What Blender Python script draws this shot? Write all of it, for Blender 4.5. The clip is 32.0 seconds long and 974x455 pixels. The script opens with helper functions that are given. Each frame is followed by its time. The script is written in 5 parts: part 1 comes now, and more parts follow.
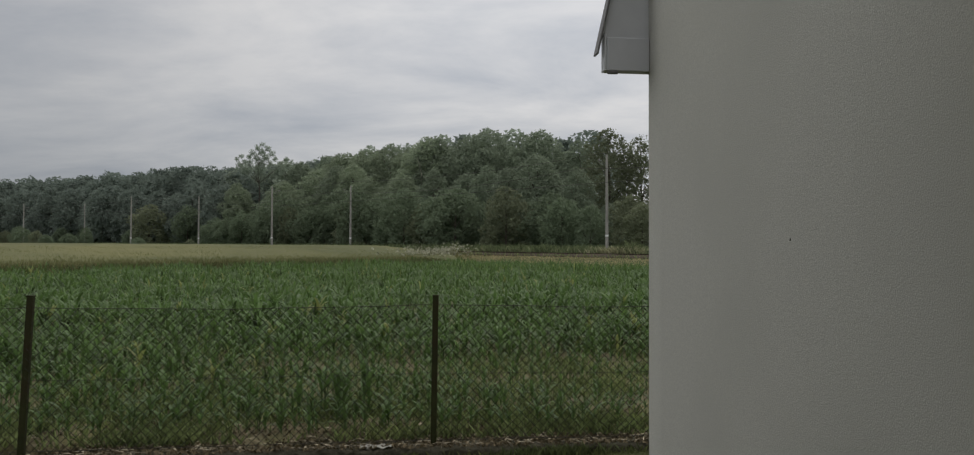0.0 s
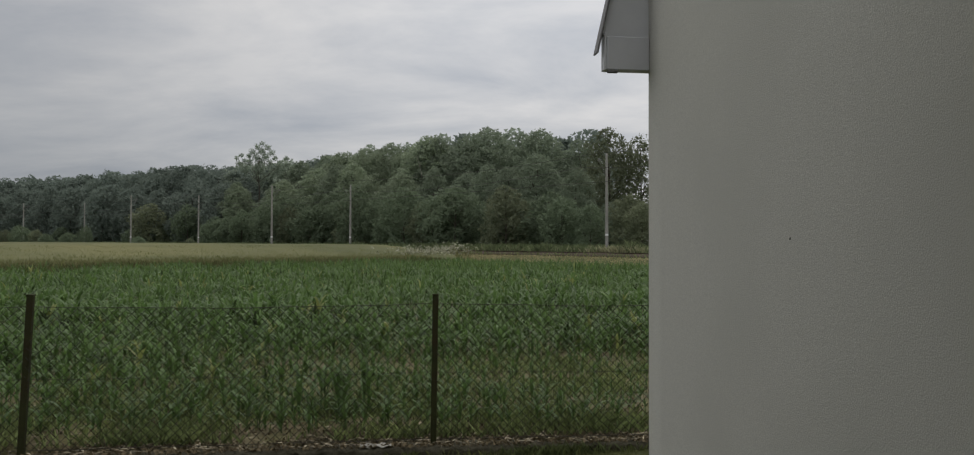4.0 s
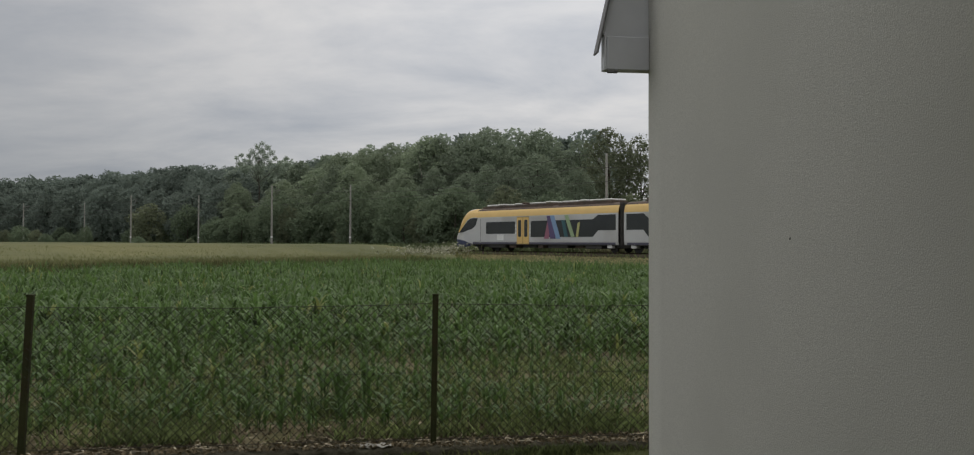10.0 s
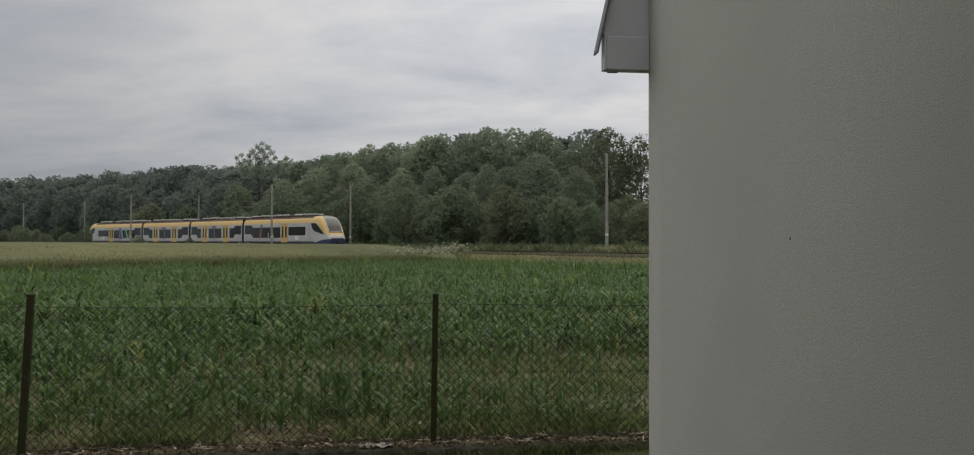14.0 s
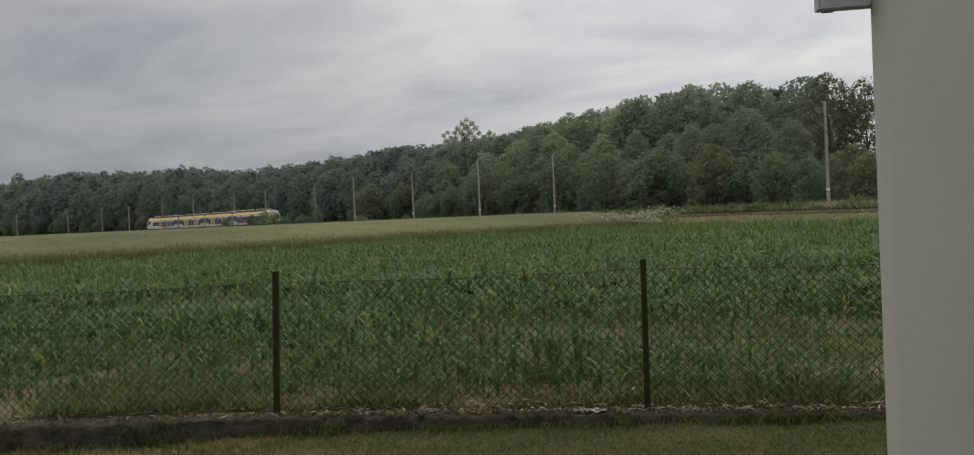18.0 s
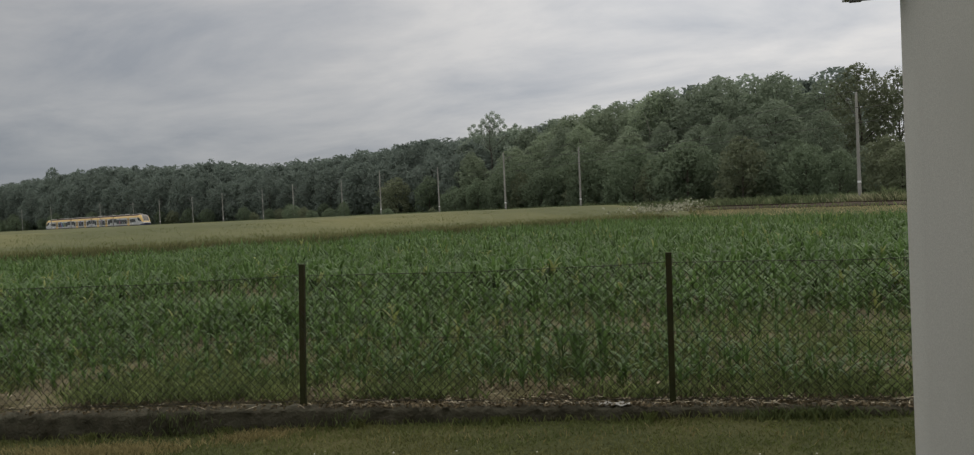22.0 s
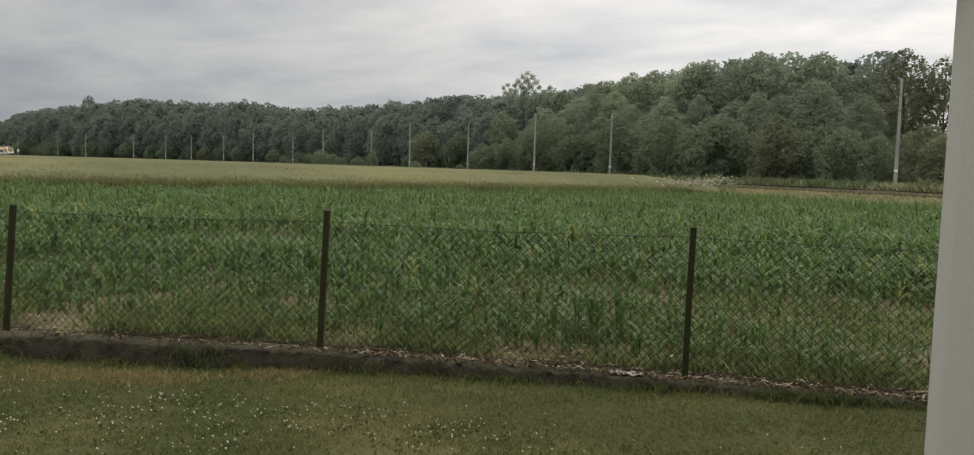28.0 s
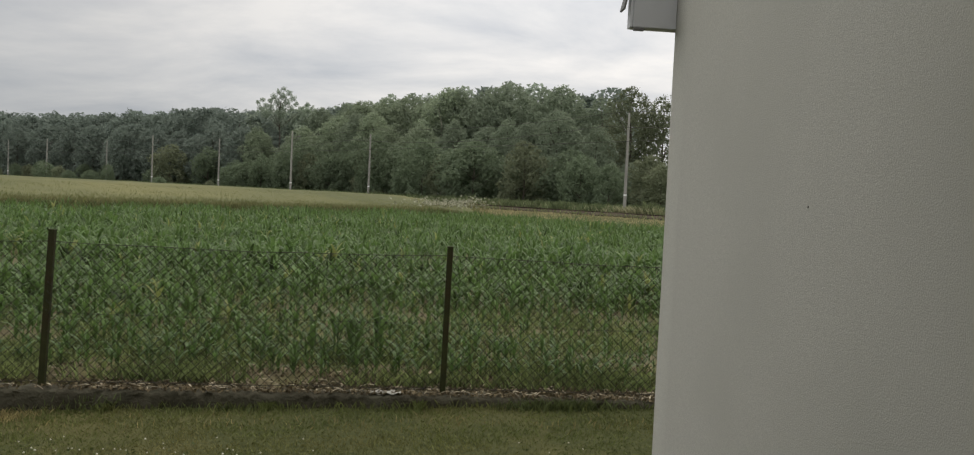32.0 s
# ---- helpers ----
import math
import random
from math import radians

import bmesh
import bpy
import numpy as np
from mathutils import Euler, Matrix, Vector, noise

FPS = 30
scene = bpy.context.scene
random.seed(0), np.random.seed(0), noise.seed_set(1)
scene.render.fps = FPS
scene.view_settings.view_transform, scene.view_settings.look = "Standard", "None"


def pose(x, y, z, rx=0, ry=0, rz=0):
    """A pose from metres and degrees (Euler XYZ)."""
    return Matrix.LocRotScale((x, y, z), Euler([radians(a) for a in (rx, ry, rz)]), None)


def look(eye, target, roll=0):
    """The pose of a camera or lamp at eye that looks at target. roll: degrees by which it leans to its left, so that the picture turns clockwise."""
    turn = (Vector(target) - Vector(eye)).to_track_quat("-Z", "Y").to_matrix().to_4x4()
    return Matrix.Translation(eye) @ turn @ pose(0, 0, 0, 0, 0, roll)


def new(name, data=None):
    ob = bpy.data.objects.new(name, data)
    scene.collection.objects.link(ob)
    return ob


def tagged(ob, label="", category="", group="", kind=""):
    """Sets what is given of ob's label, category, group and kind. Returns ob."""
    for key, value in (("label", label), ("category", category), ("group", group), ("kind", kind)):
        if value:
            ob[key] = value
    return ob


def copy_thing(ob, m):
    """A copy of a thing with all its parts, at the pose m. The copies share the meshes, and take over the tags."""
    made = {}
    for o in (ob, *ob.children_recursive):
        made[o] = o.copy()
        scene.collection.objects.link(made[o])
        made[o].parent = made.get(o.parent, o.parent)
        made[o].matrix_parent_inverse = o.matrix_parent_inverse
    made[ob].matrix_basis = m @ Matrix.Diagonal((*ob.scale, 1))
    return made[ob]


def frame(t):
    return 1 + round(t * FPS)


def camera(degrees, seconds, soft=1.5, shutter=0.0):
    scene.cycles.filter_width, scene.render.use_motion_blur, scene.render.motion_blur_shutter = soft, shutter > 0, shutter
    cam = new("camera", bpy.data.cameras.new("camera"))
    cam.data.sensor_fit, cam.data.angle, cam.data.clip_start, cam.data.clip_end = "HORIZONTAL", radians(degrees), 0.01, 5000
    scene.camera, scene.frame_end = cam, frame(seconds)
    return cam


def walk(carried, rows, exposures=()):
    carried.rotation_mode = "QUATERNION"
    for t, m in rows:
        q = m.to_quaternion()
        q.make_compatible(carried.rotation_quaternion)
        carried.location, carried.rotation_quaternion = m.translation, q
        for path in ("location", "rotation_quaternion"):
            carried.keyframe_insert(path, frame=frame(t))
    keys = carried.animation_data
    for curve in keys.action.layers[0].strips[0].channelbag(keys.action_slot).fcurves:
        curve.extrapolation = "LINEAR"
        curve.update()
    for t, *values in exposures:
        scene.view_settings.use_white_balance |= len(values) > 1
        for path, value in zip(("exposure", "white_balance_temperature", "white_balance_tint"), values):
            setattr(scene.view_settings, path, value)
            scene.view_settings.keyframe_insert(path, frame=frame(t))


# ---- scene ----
# ------------------------------------------------------------------ camera
EYE = (0.0, 0.0, 1.70)
cam = camera(64.1, 32.0, soft=1.15)
ROWS = [
    (0, 1.15, -0.20, -0.00),
    (1, 1.03, -0.12, 0.01),
    (2, 1.09, -0.21, 0.00),
    (3, 1.09, -0.20, -0.01),
    (3.5, 1.08, -0.20, -0.01),
    (5.5, 1.08, -0.19, -0.00),
    (6, 1.08, -0.19, -0.00),
    (7, 1.08, -0.18, -0.01),
    (8, 1.09, -0.21, -0.01),
    (9, 1.15, -0.19, -0.01),
    (10, 1.08, -0.19, -0.01),
    (11, 1.08, -0.19, -0.01),
    (12, 1.08, -0.19, -0.01),
    (13, 1.08, -0.19, -0.01),
    (13.5, 1.07, -0.19, -0.01),
    (14.6, 1.07, -0.19, 0.01),
    (15.5, 1.22, 1.32, 1.49),
    (16, -0.75, 0.59, 7.23),
    (16.5, -2.05, 0.67, 11.82),
    (17, -1.69, 1.40, 14.05),
    (17.5, -1.21, 1.96, 14.45),
    (18, -1.03, 2.63, 14.96),
    (18.5, -1.06, 2.99, 15.08),
    (19, -1.13, 3.20, 15.32),
    (19.5, -1.20, 3.37, 15.52),
    (20, -1.25, 3.35, 15.86),
    (20.5, -1.32, 3.41, 16.57),
    (21, -1.48, 2.72, 16.74),
    (21.5, -1.46, 2.67, 16.82),
    (22, -1.44, 2.72, 16.86),
    (22.5, -1.33, 2.72, 16.90),
    (23, -1.36, 2.58, 17.04),
    (23.5, -2.50, 1.69, 16.94),
    (24, -3.26, 1.34, 15.97),
    (24.5, -3.43, 1.44, 15.62),
    (26.5, -3.50, 0.70, 17.41),
    (27, -3.68, -0.52, 18.54),
    (27.5, -3.94, -1.50, 18.85),
    (28, -4.39, -1.64, 18.92),
    (28.5, -4.73, -1.71, 19.78),
    (29, -4.86, -1.49, 21.09),
    (29.5, -5.00, -1.20, 21.71),
    (30, -5.14, -0.40, 22.20),
    (30.5, -4.94, 1.46, 18.83),
    (31, -5.14, -1.67, 8.24),
    (31.5, -4.46, -3.02, 2.61),
    (32, -2.28, -2.70, 1.29),
]
EXPOSURES = [(0.0, -0.55, 6600, 10), (13.5, -0.54, 6650, 10), (15.5, -0.50, 6650, 10), (19.0, -0.42, 6750, 10), (22.0, -0.44, 6750, 10), (23.0, -0.42, 6750, 10),
             (24.0, -0.06, 6900, 10), (26.5, -0.17, 6950, 10), (28.0, -0.02, 7000, 10), (29.0, -0.03, 7050, 10), (30.0, -0.03, 7050, 10), (31.0, 0.02, 7000, 10), (32.0, -0.08, 6900, 10)]


def sway(t):
    """How far the standing camera sways to the right, in metres."""
    rows = [(0, 0.0), (17, 0.0), (20, 0.006), (22, 0.016), (25, 0.024), (29, 0.014), (30, 0.012), (31, 0.012), (32, 0.006)]
    for (a, u), (b, v) in zip(rows, rows[1:]):
        if t <= b:
            return u + (v - u) * (t - a) / (b - a)
    return rows[-1][1]



walk(cam, [(t, pose(EYE[0] + sway(t), *EYE[1:], 90 + p, r, y)) for t, p, r, y in ROWS], exposures=EXPOSURES)

# ------------------------------------------------------------------ light
SUN_EL, SUN_AZ = 64.0, 25.0        # degrees; azimuth from the view's first direction to the right
world = bpy.data.worlds.new("overcast_sky")
scene.world = world
world.use_nodes = True
wt = world.node_tree
wt.nodes.clear()


def wnode(kind, **kw):
    n = wt.nodes.new(kind)
    for k, v in kw.items():
        n.inputs[k].default_value = v
    return n


sky = wt.nodes.new("ShaderNodeTexSky")
sky.sky_type, sky.sun_disc = "NISHITA", False
sky.sun_elevation, sky.sun_rotation = radians(SUN_EL), radians(SUN_AZ)
sky.air_density, sky.dust_density = 1.0, 2.0
coord = wt.nodes.new("ShaderNodeTexCoord")
# cloud layer: the direction is projected on a plane high above, so the clouds flatten towards the horizon
sep = wt.nodes.new("ShaderNodeSeparateXYZ")
wt.links.new(coord.outputs["Generated"], sep.inputs[0])
zlift = wt.nodes.new("ShaderNodeMath")
zlift.operation = "ADD"
zlift.inputs[1].default_value = 0.20
wt.links.new(sep.outputs["Z"], zlift.inputs[0])
zmax = wt.nodes.new("ShaderNodeMath")
zmax.operation = "MAXIMUM"
zmax.inputs[1].default_value = 0.05
wt.links.new(zlift.outputs[0], zmax.inputs[0])
div = []
for axis in ("X", "Y"):
    d = wt.nodes.new("ShaderNodeMath")
    d.operation = "DIVIDE"
    wt.links.new(sep.outputs[axis], d.inputs[0])
    wt.links.new(zmax.outputs[0], d.inputs[1])
    div.append(d)
comb = wt.nodes.new("ShaderNodeCombineXYZ")
wt.links.new(div[0].outputs[0], comb.inputs["X"])
wt.links.new(div[1].outputs[0], comb.inputs["Y"])
turn = wt.nodes.new("ShaderNodeMapping")          # the cloud streaks run across the first view, falling a little to the left
turn.inputs["Rotation"].default_value = (0.0, 0.0, radians(14))
turn.inputs["Scale"].default_value = (0.80, 1.1, 1.0)
turn.inputs["Location"].default_value = (3.1, 0.4, 0.0)
wt.links.new(comb.outputs[0], turn.inputs["Vector"])
n1 = wnode("ShaderNodeTexNoise", Scale=1.7, Detail=8.0, Roughness=0.58, Distortion=0.3)
n2 = wnode("ShaderNodeTexNoise", Scale=0.42, Detail=4.0, Roughness=0.5)
wt.links.new(turn.outputs[0], n1.inputs["Vector"])
wt.links.new(turn.outputs[0], n2.inputs["Vector"])
mixn = wt.nodes.new("ShaderNodeMath")
mixn.operation = "MULTIPLY_ADD"
wt.links.new(n2.outputs["Fac"], mixn.inputs[0])
mixn.inputs[1].default_value = 0.22
wt.links.new(n1.outputs["Fac"], mixn.inputs[2])
ramp = wt.nodes.new("ShaderNodeValToRGB")
ramp.color_ramp.elements[0].position, ramp.color_ramp.elements[0].color = 0.34, (0.58, 0.615, 0.675, 1)
ramp.color_ramp.elements[1].position, ramp.color_ramp.elements[1].color = 0.62, (0.88, 0.88, 0.89, 1)
half = wt.nodes.new("ShaderNodeMath")
half.operation = "MULTIPLY"
half.inputs[1].default_value = 1 / 1.22
wt.links.new(mixn.outputs[0], half.inputs[0])
wt.links.new(half.outputs[0], ramp.inputs["Fac"])
bg_sky = wnode("ShaderNodeBackground", Strength=0.06)
wt.links.new(sky.outputs[0], bg_sky.inputs["Color"])
bg_cloud = wnode("ShaderNodeBackground", Strength=0.80)
cool = wt.nodes.new("ShaderNodeMixRGB")            # away from the sun the low sky turns darker and cooler
cool.blend_type = "MULTIPLY"
cool.inputs["Color2"].default_value = (0.76, 0.84, 0.93, 1)
wt.links.new(ramp.outputs["Color"], cool.inputs["Color1"])
wt.links.new(cool.outputs["Color"], bg_cloud.inputs["Color"])
# an overcast sky is brightest overhead
zen = wt.nodes.new("ShaderNodeMapRange")
zen.inputs["From Min"].default_value, zen.inputs["From Max"].default_value = 0.0, 1.0
zen.inputs["To Min"].default_value, zen.inputs["To Max"].default_value = 0.82, 2.1
wt.links.new(sep.outputs["Z"], zen.inputs["Value"])
# and a little brighter on the sun's side
dot = wt.nodes.new("ShaderNodeVectorMath")
dot.operation = "DOT_PRODUCT"
dot.inputs[1].default_value = (math.sin(radians(SUN_AZ)), math.cos(radians(SUN_AZ)), 0.0)
wt.links.new(coord.outputs["Generated"], dot.inputs[0])
side = wt.nodes.new("ShaderNodeValToRGB")          # round the compass: bright towards the sun, dull across it, fairly bright behind the house
span = wt.nodes.new("ShaderNodeMapRange")
span.inputs["From Min"].default_value, span.inputs["From Max"].default_value = -1.0, 1.0
wt.links.new(dot.outputs["Value"], span.inputs["Value"])
wt.links.new(span.outputs[0], side.inputs["Fac"])
side.color_ramp.elements[0].position, side.color_ramp.elements[0].color = 0.0, (1.0, 1.0, 1.0, 1)
side.color_ramp.elements[1].position, side.color_ramp.elements[1].color = 1.0, (1.24, 1.24, 1.24, 1)
for at_, level in ((0.38, 0.95), (0.60, 0.66), (0.80, 0.86), (0.92, 1.13)):
    side.color_ramp.elements.new(at_).color = (level, level, level, 1)
away = wt.nodes.new("ShaderNodeMapRange")
away.inputs["From Min"].default_value, away.inputs["From Max"].default_value = 0.95, 0.2
wt.links.new(dot.outputs["Value"], away.inputs["Value"])
low = wt.nodes.new("ShaderNodeMapRange")
low.inputs["From Min"].default_value, low.inputs["From Max"].default_value = 0.30, 0.02
wt.links.new(sep.outputs["Z"], low.inputs["Value"])
lowaway = wt.nodes.new("ShaderNodeMath")
lowaway.operation = "MULTIPLY"
wt.links.new(away.outputs[0], lowaway.inputs[0])
wt.links.new(low.outputs[0], lowaway.inputs[1])
wt.links.new(lowaway.outputs[0], cool.inputs["Fac"])
both = wt.nodes.new("ShaderNodeMath")
both.operation = "MULTIPLY"
wt.links.new(zen.outputs[0], both.inputs[0])
wt.links.new(side.outputs[0], both.inputs[1])
wt.links.new(both.outputs[0], bg_cloud.inputs["Strength"])
addsh = wt.nodes.new("ShaderNodeMixShader")
addsh.inputs["Fac"].default_value = 0.88      # cloud cover
wt.links.new(bg_sky.outputs[0], addsh.inputs[1])
wt.links.new(bg_cloud.outputs[0], addsh.inputs[2])
wout = wt.nodes.new("ShaderNodeOutputWorld")
wt.links.new(addsh.outputs[0], wout.inputs["Surface"])

sun = new("sun", bpy.data.lights.new("sun", "SUN"))
sun.data.energy, sun.data.angle, sun.data.color = 1.25, radians(70), (1.0, 0.96, 0.88)
_se, _sa = radians(SUN_EL), radians(SUN_AZ)
sun.matrix_world = look((30 * math.sin(_sa) * math.cos(_se), 30 * math.cos(_sa) * math.cos(_se), 30 * math.sin(_se)), (0, 0, 0))

# ------------------------------------------------------------------ materials


def material(name, base, alt=None, scale=4.0, detail=4.0, rough=0.8, metal=0.0, bump=0.0, bump_scale=40.0,
             second=None, second_scale=0.6, spread=(0.35, 0.65), rand=0.0, island=0.0, spec=0.5, stretch=(1, 1, 1), coord_kind="Object", translucent=0.0):
    m = bpy.data.materials.new(name)
    m.use_nodes = True
    nt = m.node_tree
    b = nt.nodes["Principled BSDF"]
    b.inputs["Roughness"].default_value, b.inputs["Metallic"].default_value = rough, metal
    b.inputs["Specular IOR Level"].default_value = spec
    tc = nt.nodes.new("ShaderNodeTexCoord")
    mp = nt.nodes.new("ShaderNodeMapping")
    mp.inputs["Scale"].default_value = stretch
    nt.links.new(tc.outputs[coord_kind], mp.inputs["Vector"])

    def layer(sc, lo, hi, c0, c1, det):
        n = nt.nodes.new("ShaderNodeTexNoise")
        n.inputs["Scale"].default_value, n.inputs["Detail"].default_value = sc, det
        nt.links.new(mp.outputs[0], n.inputs["Vector"])
        r = nt.nodes.new("ShaderNodeValToRGB")
        r.color_ramp.elements[0].position, r.color_ramp.elements[1].position = lo, hi
        r.color_ramp.elements[0].color, r.color_ramp.elements[1].color = (*c0, 1), (*c1, 1)
        nt.links.new(n.outputs["Fac"], r.inputs["Fac"])
        return r.outputs["Color"]

    alt = alt or tuple(c * 0.75 for c in base)
    col = layer(scale, *spread, alt, base, detail)
    if second:
        n = nt.nodes.new("ShaderNodeTexNoise")
        n.inputs["Scale"].default_value, n.inputs["Detail"].default_value = second_scale, 5.0
        nt.links.new(mp.outputs[0], n.inputs["Vector"])
        r = nt.nodes.new("ShaderNodeValToRGB")
        r.color_ramp.elements[0].position, r.color_ramp.elements[1].position = 0.48, 0.66
        nt.links.new(n.outputs["Fac"], r.inputs["Fac"])
        mx = nt.nodes.new("ShaderNodeMixRGB")
        nt.links.new(r.outputs["Color"], mx.inputs["Fac"])
        nt.links.new(col, mx.inputs["Color1"])
        mx.inputs["Color2"].default_value = (*second, 1)
        col = mx.outputs["Color"]
    for amount, kind in ((rand, "ob"), (island, "is")):
        if amount:
            src = nt.nodes.new("ShaderNodeObjectInfo" if kind == "ob" else "ShaderNodeNewGeometry")
            out = src.outputs["Random"] if kind == "ob" else src.outputs["Random Per Island"]
            mr = nt.nodes.new("ShaderNodeMapRange")
            mr.inputs["To Min"].default_value, mr.inputs["To Max"].default_value = 1 - amount, 1 + amount
            nt.links.new(out, mr.inputs["Value"])
            hs = nt.nodes.new("ShaderNodeHueSaturation")
            nt.links.new(mr.outputs[0], hs.inputs["Value"])
            nt.links.new(col, hs.inputs["Color"])
            col = hs.outputs["Color"]
    nt.links.new(col, b.inputs["Base Color"])
    if bump:
        n = nt.nodes.new("ShaderNodeTexNoise")
        n.inputs["Scale"].default_value, n.inputs["Detail"].default_value = bump_scale, 4.0
        nt.links.new(mp.outputs[0], n.inputs["Vector"])
        bp = nt.nodes.new("ShaderNodeBump")
        bp.inputs["Strength"].default_value, bp.inputs["Distance"].default_value = bump, 0.02
        nt.links.new(n.outputs["Fac"], bp.inputs["Height"])
        nt.links.new(bp.outputs[0], b.inputs["Normal"])
    if translucent:
        tr = nt.nodes.new("ShaderNodeBsdfTranslucent")
        hv = nt.nodes.new("ShaderNodeHueSaturation")      # light that comes through the leaf
        hv.inputs["Value"].default_value = translucent
        nt.links.new(col, hv.inputs["Color"])
        nt.links.new(hv.outputs["Color"], tr.inputs["Color"])
        ms = nt.nodes.new("ShaderNodeAddShader")
        nt.links.new(b.outputs[0], ms.inputs[0])
        nt.links.new(tr.outputs[0], ms.inputs[1])
        nt.links.new(ms.outputs[0], nt.nodes["Material Output"].inputs["Surface"])
    return m


M_PLASTER = material("rough_plaster", (0.606, 0.594, 0.541), (0.520, 0.510, 0.464), scale=210.0, detail=4.0, spread=(0.42, 0.58), rough=0.95, bump=0.17, bump_scale=260.0, second=(0.522, 0.514, 0.466), second_scale=0.9, spec=0.2)
M_SOFFIT = material("grey_soffit", (0.52, 0.53, 0.545), (0.47, 0.48, 0.495), scale=6, rough=0.6)
M_FASCIA = material("white_fascia", (0.62, 0.63, 0.65), (0.55, 0.56, 0.58), scale=5, rough=0.5)
M_SHEET = material("dark_roof_sheet", (0.16, 0.155, 0.15), (0.12, 0.12, 0.12), scale=8, rough=0.5, metal=0.3)
M_LAWN = material("lawn_earth", (0.084, 0.088, 0.036), (0.046, 0.054, 0.021), scale=26, detail=8.0, rough=0.95, bump=0.8, bump_scale=60, second=(0.125, 0.112, 0.048), second_scale=0.55, spec=0.1)
M_BLADE = material("lawn_grass", (0.122, 0.140, 0.046), (0.090, 0.110, 0.035), scale=1.2, rough=0.7, island=0.2, second=(0.160, 0.150, 0.058), second_scale=0.7, spec=0.2, translucent=0.35)
M_CLOVERLEAF = material("clover_leaf", (0.084, 0.106, 0.038), (0.066, 0.086, 0.031), scale=3, rough=0.7, island=0.3, spec=0.2, translucent=0.3)
M_CLOVER = material("clover_flower", (0.66, 0.65, 0.54), (0.52, 0.50, 0.40), scale=60, rough=0.9)
M_SOIL = material("brown_soil", (0.175, 0.15, 0.092), (0.125, 0.11, 0.066), scale=7, rough=0.97, bump=1.0, bump_scale=30, second=(0.16, 0.155, 0.070), second_scale=1.5, spec=0.1)
M_STRAW = material("dry_straw", (0.44, 0.39, 0.28), (0.28, 0.235, 0.16), scale=20, rough=0.9, island=0.4)
M_CORN = material("corn_leaf", (0.067, 0.109, 0.032), (0.051, 0.087, 0.027), scale=3, rough=0.5, island=0.34, spec=0.17, translucent=0.85)
M_CORN_DRY = material("pale_corn_leaf", (0.165, 0.18, 0.062), (0.12, 0.14, 0.045), scale=3, rough=0.6, island=0.25, spec=0.2, translucent=0.75)
M_DOCK = material("dark_green_weed", (0.034, 0.056, 0.016), (0.026, 0.045, 0.013), scale=3, rough=0.6, island=0.2, spec=0.2, translucent=0.3)
M_LITTER = material("dead_leaf_litter", (0.21, 0.170, 0.105), (0.125, 0.10, 0.062), scale=9, rough=0.95, island=0.45, spec=0.1)
M_GRAIN = material("ripening_grain", (0.122, 0.128, 0.060), (0.098, 0.108, 0.049), scale=0.9, rough=0.9, bump=0.8, bump_scale=9, second=(0.178, 0.170, 0.075), second_scale=0.05, spec=0.15, island=0.0)
M_EAR = material("grain_ear", (0.126, 0.130, 0.057), (0.098, 0.108, 0.044), scale=0.6, rough=0.85, island=0.05, spec=0.1, translucent=0.7)
M_STALK = material("grain_stalk", (0.165, 0.16, 0.075), (0.12, 0.12, 0.052), scale=1.0, rough=0.8, island=0.35, spec=0.2, translucent=0.4)
M_WEED = material("yellow_green_weed", (0.150, 0.180, 0.068), (0.100, 0.130, 0.048), scale=1.5, rough=0.8, island=0.5, spec=0.2, translucent=0.4)
M_GROUND = material("meadow_ground", (0.075, 0.10, 0.035), (0.05, 0.075, 0.025), scale=0.8, rough=0.95, bump=0.8, bump_scale=12, second=(0.12, 0.11, 0.05), second_scale=0.06, spec=0.1)
M_TALLGRASS = material("tall_verge_grass", (0.130, 0.155, 0.078), (0.092, 0.118, 0.055), scale=0.5, rough=0.8, island=0.4, spec=0.2, translucent=0.4)
M_DRYGRASS = material("dry_verge_grass", (0.30, 0.25, 0.145), (0.20, 0.18, 0.095), scale=0.7, rough=0.85, island=0.35, spec=0.15, translucent=0.55)
M_WALLWEED = material("dull_green_weed", (0.082, 0.100, 0.040), (0.06, 0.076, 0.03), scale=2, rough=0.8, island=0.3, spec=0.15, translucent=0.4)
M_EDGEGRASS = material("brown_green_edge_grass", (0.098, 0.098, 0.044), (0.066, 0.074, 0.030), scale=0.4, rough=0.85, island=0.35, spec=0.1, translucent=0.5)
M_PALEWEED = material("pale_dry_weed", (0.30, 0.29, 0.19), (0.21, 0.215, 0.12), scale=0.7, rough=0.85, island=0.4, spec=0.15, translucent=0.5)
M_DRYLAWN = material("yellowed_lawn_grass", (0.27, 0.228, 0.108), (0.21, 0.18, 0.085), scale=2, rough=0.8, island=0.25, spec=0.15, translucent=0.3)
M_UMBEL = material("white_umbel", (0.46, 0.45, 0.34), (0.32, 0.33, 0.23), scale=30, rough=0.9)
